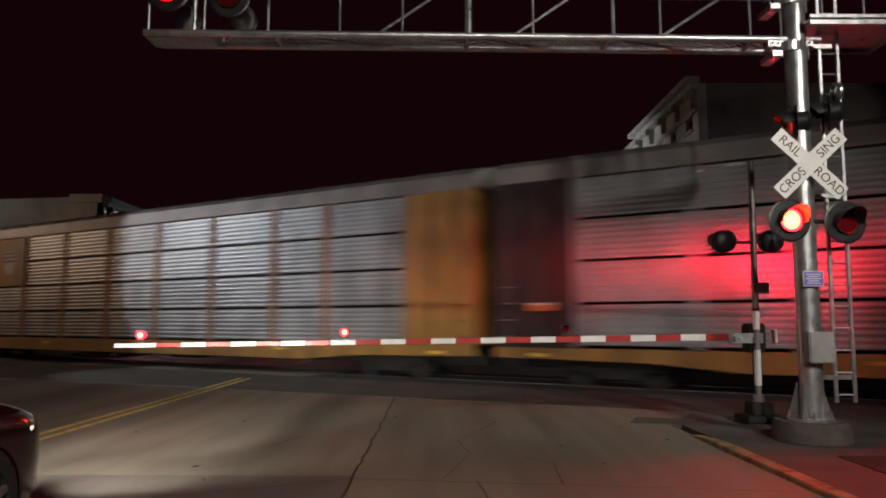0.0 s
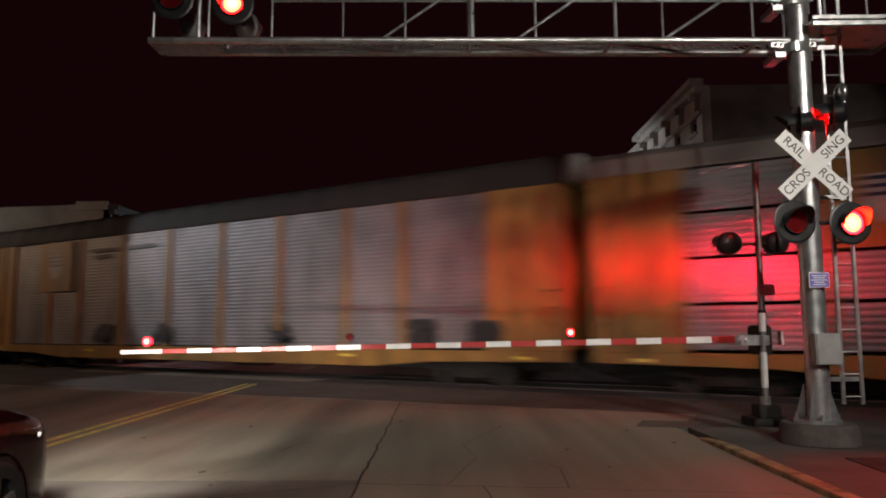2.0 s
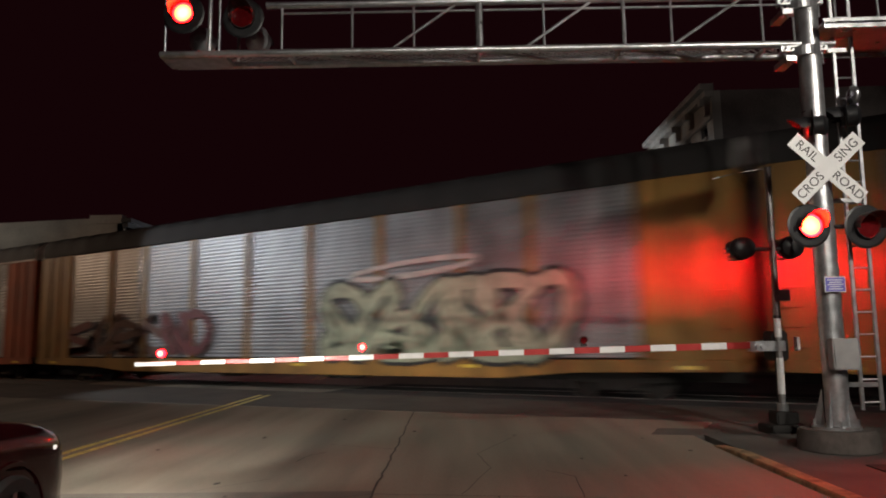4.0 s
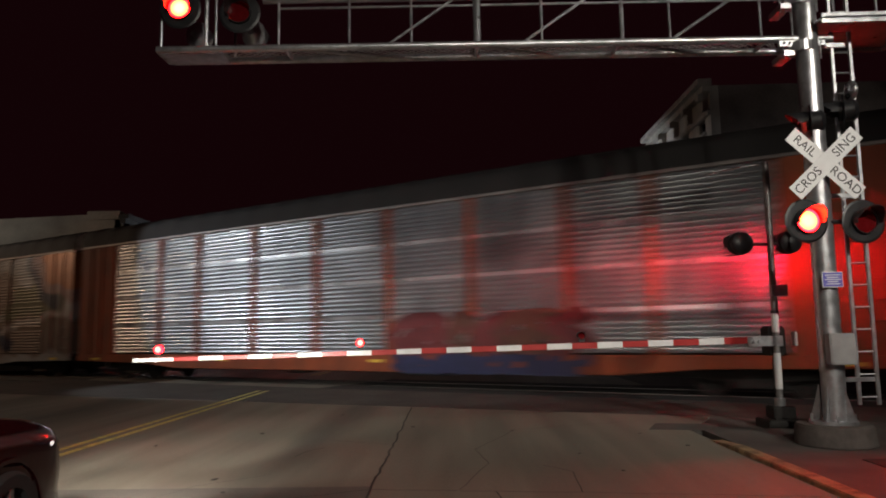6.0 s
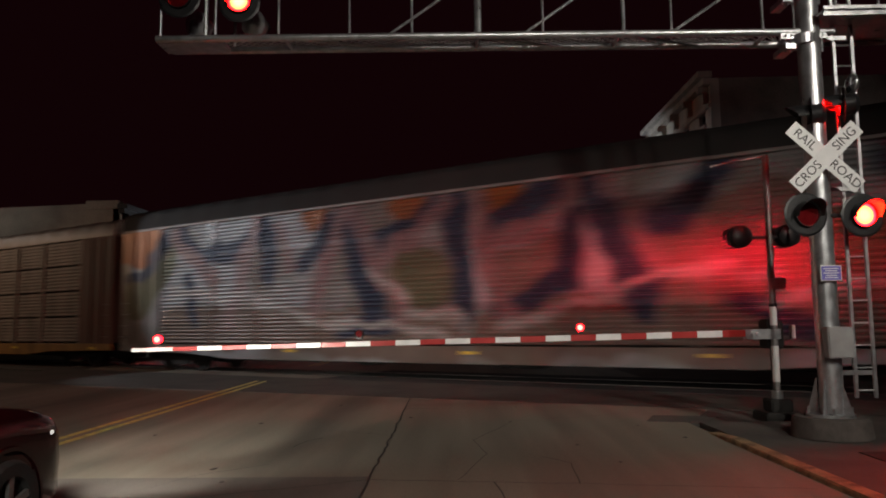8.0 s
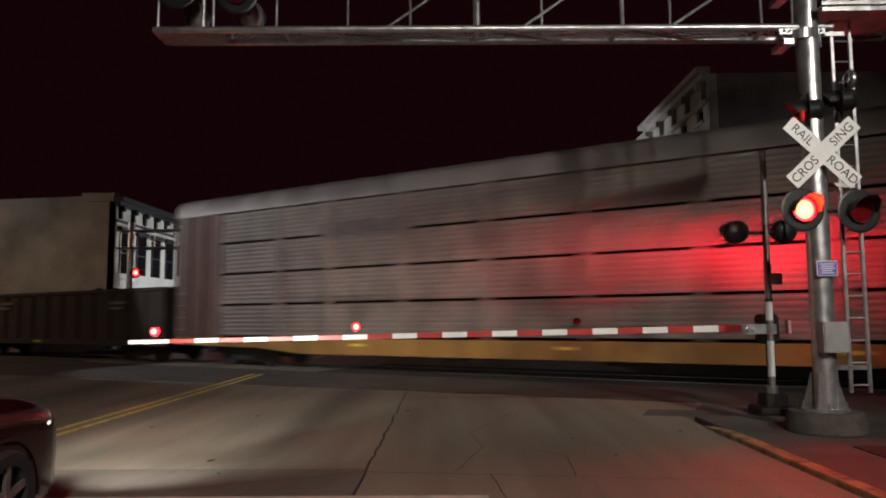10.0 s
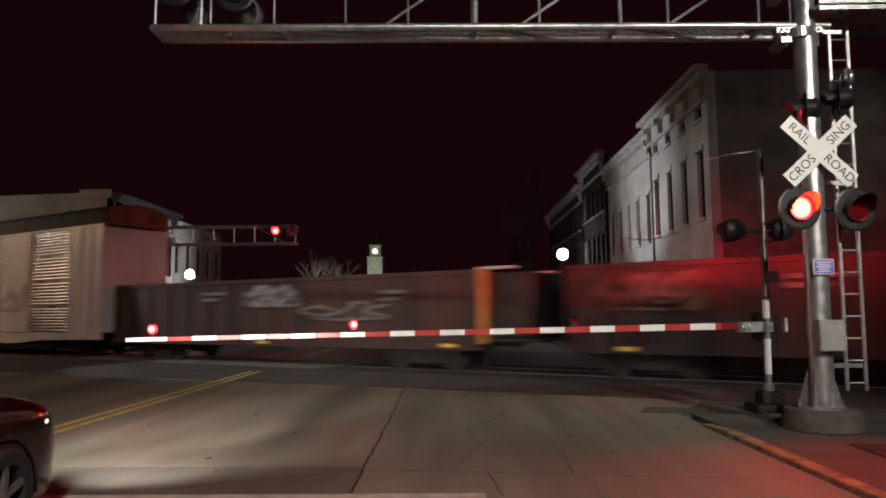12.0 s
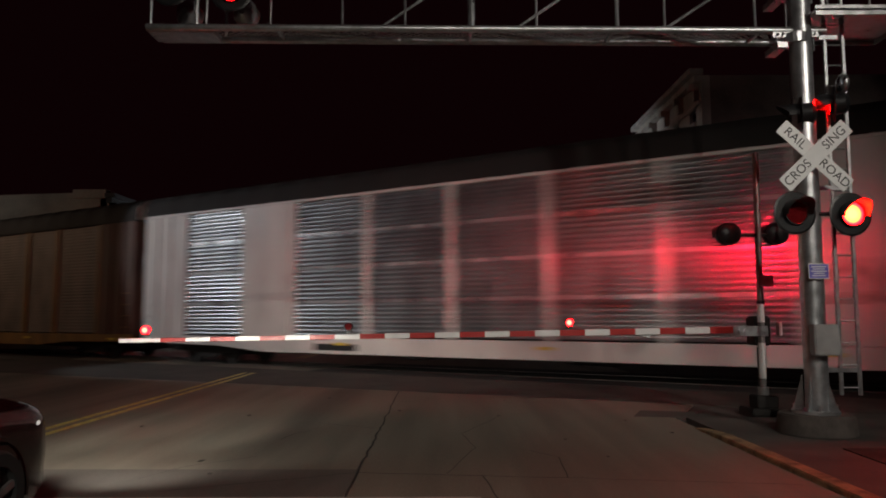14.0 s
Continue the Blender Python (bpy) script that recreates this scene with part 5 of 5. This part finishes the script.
# ---- beyond the line ----
def building(name, label, x0, x1, y0, y1, h, wall, faces, cornice, group=""):
    """A block with window openings; faces: list of (side, columns, rows of (sill, head), width)."""
    top = thing(name, label, "building", None, group)
    t = 0.35
    sides = {"w": ((x0, y1), (x0, y0)), "e": ((x1, y0), (x1, y1)), "s": ((x0, y0), (x1, y0)), "n": ((x1, y1), (x0, y1))}
    spec = {f[0]: f for f in faces}
    for s, ((ax, ay), (bx, by)) in sides.items():
        d = Vector((bx - ax, by - ay, 0))
        ln = d.length
        m = Matrix.Translation((ax, ay, 0)) @ pose(0, 0, 0, 0, 0, math.degrees(math.atan2(d.y, d.x)))
        cols, rows, w = spec[s][1:] if s in spec else (0, [], 1)
        bm = bmesh.new()
        us = [0.0]
        for k in range(cols):
            c = ln * (k + 0.5) / cols
            us += [c - w / 2, c + w / 2]
        us.append(ln)
        zs = [-0.05]
        for a, b in rows:
            zs += [a, b]
        zs.append(h)
        for i in range(len(us) - 1):
            for j in range(len(zs) - 1):
                if i % 2 and j % 2 and cols:
                    continue
                box(bm, us[i], us[i + 1], 0, t, zs[j], zs[j + 1], m)
        bmesh.ops.remove_doubles(bm, verts=bm.verts, dist=0.0005)
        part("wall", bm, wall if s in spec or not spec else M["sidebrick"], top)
        for k in range(cols):
            for a, b in rows:
                c = ln * (k + 0.5) / cols
                win = new("window")
                win.parent, win.matrix_basis = top, m @ pose(c, 0.16, a)
                bm = bmesh.new()
                for q in ((-w / 2, -w / 2 + 0.07, 0, b - a), (w / 2 - 0.07, w / 2, 0, b - a), (-w / 2, w / 2, b - a - 0.07, b - a), (-w / 2, w / 2, 0, 0.07), (-w / 2, w / 2, (b - a) / 2 - 0.03, (b - a) / 2 + 0.03)):
                    box(bm, q[0], q[1], -0.03, 0.05, q[2], q[3])
                part("frame", bm, M["cornice"], win)
                bm = bmesh.new()
                box(bm, -w / 2, w / 2, 0.02, 0.03, 0, b - a)
                part("pane", bm, M["glass"], win)
                bm = bmesh.new()
                box(bm, -w / 2 - 0.1, w / 2 + 0.1, -0.26, -0.05, -0.12, 0.0)
                part("sill", bm, M["palecornice"], win)
                bm = bmesh.new()
                box(bm, -w / 2 - 0.12, w / 2 + 0.12, -0.24, -0.13, b - a, b - a + 0.22)
                part("lintel", bm, cornice, win)
    bm = bmesh.new()
    box(bm, x0 + 0.1, x1 - 0.1, y0 + 0.1, y1 - 0.1, h - 0.5, h - 0.35)
    part("roof", bm, M["roofing"], top)
    return top


def cornice_run(top, a, b, out, h, mat, bracket=1.1):
    """A stepped cornice on brackets along a wall top from a to b, standing out towards out."""
    a, b, out = Vector(a), Vector(b), Vector(out)
    d = (b - a)
    ln = d.length
    m = Matrix((( *(d / ln), 0), (*out, 0), (0, 0, 1, 0), (0, 0, 0, 1))).transposed()
    m = Matrix.Translation(a) @ m
    bm = bmesh.new()
    box(bm, -0.3, ln + 0.3, 0.004, 0.55, h - 0.05, h + 0.18, m)
    box(bm, -0.15, ln + 0.15, 0.004, 0.32, h - 0.28, h - 0.05, m)
    box(bm, 0, ln, 0.004, 0.12, h - 1.15, h - 1.0, m)
    part("cornice", bm, mat, top)
    for k in range(max(2, int(ln / bracket))):
        x = 0.3 + (ln - 0.6) * k / max(1, int(ln / bracket) - 1)
        bm = bmesh.new()
        box(bm, x - 0.12, x + 0.12, 0.004, 0.40, h - 0.55, h - 0.28, m)
        box(bm, x - 0.10, x + 0.10, 0.004, 0.22, h - 0.95, h - 0.55, m)
        part("bracket", bm, mat, top)


tall = [(0.9, 3.0), (5.3, 8.0), (9.3, 9.8)]
b1 = building("commercial_building", "three-storey pale painted brick building with a bracketed cornice", 10.0, 24, 26.2, 34.1, 11.0, M["stucco"], [("w", 4, tall, 0.7)], M["palecornice"])
cornice_run(b1, (10.0, 34.1, 0), (10.0, 26.2, 0), (-1, 0, 0), 11.0, M["palecornice"], 1.5)
b2 = building("commercial_building", "two-storey pale painted building with tall narrow windows", 10.15, 24, 34.14, 44.1, 10.6, M["stucco"], [("w", 5, [(0.9, 3.1), (5.2, 7.6)], 0.65)], M["palecornice"])
cornice_run(b2, (10.15, 44.1, 0), (10.15, 34.14, 0), (-1, 0, 0), 10.6, M["palecornice"], 30)
b3 = building("commercial_building", "dark red brick building with a pale metal cornice", 10.0, 24, 44.4, 52.0, 12.0, M["brickred"], [("w", 5, [(0.9, 3.1), (4.5, 6.9), (8.3, 10.3)], 1.0)], M["brickred"])
cornice_run(b3, (10.0, 52.0, 0), (10.0, 44.4, 0), (-1, 0, 0), 12.0, M["palecornice"], 30)
b4 = building("commercial_building", "dark brick building down the far street", 10.0, 24, 52.2, 70.0, 11.2, M["brickred"], [("w", 8, [(0.9, 3.1), (4.5, 6.9), (8.0, 9.6)], 1.0)], M["brickred"])
cornice_run(b4, (10.0, 70.0, 0), (10.0, 52.2, 0), (-1, 0, 0), 11.2, M["palecornice"], 30)
b5 = building("corner_building", "two-storey corner building with white front and dark cornice", -42.0, -18.0, 35.85, 43.6, 7.95, M["tanwall"], [], M["cornice"])
bm = bmesh.new()
box(bm, -17.99, -17.93, 35.85, 43.6, 0.0, 7.66)
part("front_render", bm, M["stucco"], b5, "white painted front")
for k in range(4):
    for za, zb in ((0.8, 2.9), (4.1, 6.3)):
        c = 35.85 + 7.75 * (k + 0.5) / 4
        win = new("window")
        win.parent = b5
        bm = bmesh.new()
        box(bm, -17.94, -17.90, c - 0.5, c + 0.5, za, zb)
        part("pane", bm, M["glass"], win)
        bm = bmesh.new()
        for q in ((c - 0.58, c - 0.5, za, zb), (c + 0.5, c + 0.58, za, zb), (c - 0.5, c + 0.5, (za + zb) / 2 - 0.03, (za + zb) / 2 + 0.03)):
            box(bm, -17.93, -17.86, *q)
        box(bm, -17.93, -17.74, c - 0.72, c + 0.72, zb, zb + 0.26)
        part("frame", bm, M["cornice"], win)
cornice_run(b5, (-18.0, 35.85, 0), (-18.0, 43.6, 0), (1, 0, 0), 7.95, M["cornice"], 1.2)
bm = bmesh.new()
box(bm, -19.8, -18.05, 35.75, 36.3, 7.9, 8.36)
part("parapet_block", bm, M["tanwall"], b5)
bm = bmesh.new()
for v in box(bm, -30.0, -19.8, 35.84, 36.3, 7.9, 8.2):
    if v.co.z > 8 and v.co.x < -25:
        v.co.z = 7.92
part("parapet", bm, M["tanwall"], b5)
bm = bmesh.new()
box(bm, -33.0, -31.5, 36.2, 37.5, 7.2, 8.5)
part("chimney", bm, M["tanwall"], b5)
b6 = building("commercial_building", "two-storey cream brick building with tall windows", -40.0, -18.05, 43.66, 53.2, 7.9, M["tanwall"], [("e", 5, [(0.8, 2.8), (4.4, 6.4)], 0.8)], M["palecornice"])


bm = bmesh.new()
pts = [(9.6, 29.0 + 1.2 * k, 4.95 + 0.125 * k - 0.30 * math.sin(math.pi * k / 9)) for k in range(10)]
for a, b in zip(pts, pts[1:]):
    rod(bm, a, b, 0.025, None, 5)
tagged(part("sagging_cable", bm, M["black"]), "black cable sagging along the building fronts", "cable")


def clock_tower():
    top = thing("clock_tower", "distant pale green courthouse clock tower with a lit dial", "clock tower", pose(-22.5, 200, 2.3))
    g = M["copper"]
    bm = bmesh.new()
    box(bm, -14, 14, -4, 14, -2.3, 10.0)
    part("hall", bm, M["tanwall"], top)
    bm = bmesh.new()
    box(bm, -1.7, 1.7, -1.7, 1.7, 9.5, 15.4)
    part("shaft", bm, g, top)
    for x in (-1.8, 1.8):
        for y in (-1.8, 1.8):
            bm = bmesh.new()
            box(bm, x - 0.35, x + 0.35, y - 0.35, y + 0.35, 9.5, 15.6)
            part("corner_pier", bm, g, top)
    bm = bmesh.new()
    box(bm, -2.3, 2.3, -2.3, 2.3, 15.4, 15.9)
    part("belt_cornice", bm, g, top)
    bm = bmesh.new()
    box(bm, -1.55, 1.55, -1.55, 1.55, 15.9, 19.0)
    box(bm, -1.8, 1.8, -1.8, 1.8, 19.0, 19.35)
    part("clock_stage", bm, g, top)
    bm = bmesh.new()
    rod(bm, (0, -1.66, 17.5), (0, -1.5, 17.5), 0.68, None, 28)
    dial = part("dial", bm, M["globe_dim"], top, "lit white clock dial")
    bm = bmesh.new()
    box(bm, -0.06, 0.06, -1.72, -1.665, 17.5, 18.05)
    box(bm, -0.42, 0.0, -1.72, -1.665, 17.45, 17.56)
    part("clock_pointers", bm, M["black"], dial)
    bm = bmesh.new()
    bmesh.ops.create_cone(bm, cap_ends=True, segments=8, radius1=1.5, radius2=0.8, depth=1.4, matrix=Matrix.Translation((0, 0, 20.3)))
    bmesh.ops.create_cone(bm, cap_ends=True, segments=8, radius1=0.55, radius2=0.25, depth=1.9, matrix=Matrix.Translation((0, 0, 21.6)))
    part("cupola", bm, M["cornice"], top)
    return top


M["globe_dim"] = glow("lit_clock_dial", (1.0, 0.97, 0.85), 2.2)
clock_tower()
lamp("tower_light_beam", "SPOT", (-22.5, 186, 12.4), 2300, WHITE, 0.3, (-22.5, 198, 17), 60)


def street_lamp(x, y, z, r, label="lit white globe street lamp on a dark post"):
    top = thing("street_lamp", label, "street lamp", pose(x, y, 0), "street lamps beyond the line")
    bm = bmesh.new()
    rod(bm, (0, 0, 0), (0, 0, 0.5), 0.13, 0.09, 12)
    rod(bm, (0, 0, 0.5), (0, 0, z - r), 0.06, 0.045, 12)
    part("post", bm, M["black"], top, "", True)
    bm = bmesh.new()
    bmesh.ops.create_uvsphere(bm, u_segments=20, v_segments=12, radius=r, matrix=Matrix.Translation((0, 0, z)))
    part("globe", bm, M["globe"], top, "glowing white globe", True)
    return top


street_lamp(8.05, 50.0, 5.85, 0.40)
street_lamp(-14.85, 38.5, 3.95, 0.26)
for x, y, z, r in ((-22.5, 88, 4.9, 0.3), (-22.0, 98, 5.9, 0.26), (-13.6, 92, 5.7, 0.32), (-19.2, 89, 5.8, 0.2)):
    street_lamp(x, y, z, r)


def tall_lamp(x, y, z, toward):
    top = thing("street_lamp", "tall steel street lamp with a flat lamp head, out of view", "street lamp", pose(x, y, 0), "tall street lamps")
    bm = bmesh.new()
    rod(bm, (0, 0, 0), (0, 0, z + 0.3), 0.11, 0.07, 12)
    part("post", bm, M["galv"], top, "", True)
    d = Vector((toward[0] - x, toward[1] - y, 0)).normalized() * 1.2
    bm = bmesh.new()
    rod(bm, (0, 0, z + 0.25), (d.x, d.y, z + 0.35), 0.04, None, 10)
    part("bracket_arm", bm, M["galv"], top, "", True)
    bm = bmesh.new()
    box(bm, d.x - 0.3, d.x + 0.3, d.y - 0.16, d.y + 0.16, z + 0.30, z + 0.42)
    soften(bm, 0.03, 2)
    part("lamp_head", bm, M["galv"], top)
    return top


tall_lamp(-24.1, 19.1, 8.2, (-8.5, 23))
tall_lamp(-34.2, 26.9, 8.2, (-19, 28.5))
# the next three posts are added, out of view, for the fill beams
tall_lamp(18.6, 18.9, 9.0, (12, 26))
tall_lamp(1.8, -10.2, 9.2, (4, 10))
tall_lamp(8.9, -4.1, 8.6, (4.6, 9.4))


def far_signal():
    top = thing("cantilever_signal", "galvanised cantilever railroad signal beyond the track with red lamps", "railroad signal", pose(-15.90, 33.3, 0))
    g = M["galv"]
    tubes("mast", g, top, [((0, 0, 0), (0, 0, 6.4), 0.15)], seg=16)
    for z in (5.1, 5.95):
        for y in (-0.3, 0.3):
            tubes("chord", g, top, [((-0.6, y, z), (8.3, y, z), 0.05)])
    for k in range(9):
        x = 0.3 + k * 1.0
        tubes("web_post", g, top, [((x, -0.3, 5.1), (x, -0.3, 5.95), 0.025)])
    for k in range(0, 8, 3):
        tubes("web_diagonal", g, top, [((0.3 + k, -0.3, 5.95), (1.8 + k, -0.3, 5.1), 0.022)])
    for k in range(4):
        tubes("service_ladder", g, top, [((-0.45, -0.1, 1.0), (-0.45, -0.1, 6.0), 0.02)] if k == 0 else [((-0.45, -0.1, 1.2 * k), (-0.1, -0.1, 1.2 * k), 0.015)])
    tubes("stay", g, top, [((0.3, 0, 3.1), (3.0, 0, 2.7), 0.04), ((0.2, 0, 2.8), (3.0, 0, 2.6), 0.03)])
    for x, z, ph in ((7.35, 5.68, 0), (8.15, 5.68, 1), (-0.45, 2.86, 1), (-1.28, 2.86, 0)):
        flasher(top, pose(x, -0.45, z, 0, 0, 8), ph, M["lens_far"], 0.15, 0.3)
    flasher(top, pose(0.42, -0.30, 3.88, 0, 0, 30), 0, M["lens_far"], 0.13, 0.25)
    flasher(top, pose(0.76, -0.45, 3.88, 0, 0, 30), 1, M["lens_far"], 0.13, 0.25, False, 0.1)
    tubes("lamp_arm", M["black"], top, [((-1.35, -0.2, 2.86), (0.1, -0.2, 2.86), 0.03), ((0, 0, 3.88), (0.8, -0.2, 3.88), 0.03)])
    return top


far_signal()


def bare_tree(x, y, h, seed, spread=0.5):
    rnd = random.Random(seed)
    top = thing("bare_tree", "leafless street tree with thin upright branches", "tree", pose(x, y, 0), "bare street trees")
    trunk, twigs = bmesh.new(), bmesh.new()

    def grow(p, d, ln, r, depth):
        q = p + d * ln
        rod(trunk if depth < 2 else twigs, p, q, r, r * 0.68, 6 if depth < 2 else 4)
        if depth > 4:
            return
        for k in range(3 if depth < 3 else 2):
            nd = (d + Vector((rnd.uniform(-1, 1), rnd.uniform(-1, 1), rnd.uniform(-0.1, 0.6))) * spread).normalized()
            grow(p + d * ln * rnd.uniform(0.7, 1.0), nd, ln * rnd.uniform(0.62, 0.82), r * 0.62, depth + 1)
    grow(Vector((0, 0, -0.05)), Vector((0, 0, 1)), h * 0.28, h * 0.016, 0)
    part("trunk", trunk, M["bark"], top, "", True)
    part("crown", twigs, M["bark"], top)
    return top


bare_tree(7.0, 62, 18, 4, 0.42)
bare_tree(5.4, 70, 15, 6, 0.42)
bare_tree(-19.3, 93, 13, 9, 0.6)
bare_tree(-16.2, 95, 12.5, 12, 0.6)
flat("far_pavement", M["apron"], [(5.2, 24.2), (10.0, 24.2), (10.0, 120), (5.2, 120)], 0.12, "asphalt pavement before the far buildings", depth=0.15)
flat("far_pavement", M["apron"], [(-18.0, 33.5), (-14.6, 33.5), (-14.6, 120), (-18.0, 120)], 0.12, "asphalt pavement before the far buildings", depth=0.15)


# ---- what moves ----
def motions():
    for car, front in TRAIN:
        walk(car, [(t, on_line(front + SPEED * t)) for t in (0.0, 7.0, 14.0)])
    # lamps flash in turn: their lenses turn over
    period, first = 1.492, 0.22
    flips = []
    k = -1
    while first + period / 2 * k < 14.2:
        flips.append((first + period / 2 * k, k % 2 == 0))
        k += 1
    for lens, phase in LENSES:
        on = phase == 0
        angle = 0 if on else 180
        rows = [(0.0, pose(0, 0, 0, 0, 0, angle))]
        for t, second_on in flips:
            if t < 0.1 or t > 13.9:
                continue
            want = 0 if (phase == 1) == second_on else 180
            if want == angle % 360:
                continue
            for i in range(4):
                rows.append((t + (i - 1.5) / 30, pose(0, 0, 0, 0, 0, angle + 60 * i)))
            angle += 180
        rows.append((14.0, pose(0, 0, 0, 0, 0, angle)))
        walk(lens, rows)
    # wheels roll
    step = math.degrees(SPEED / FPS / 0.44)
    for w, dx in WHEELSETS:
        walk(w, [(k / FPS, pose(dx, 0, 0, 0, (step * k) % 360, 0)) for k in range(421)])


motions()
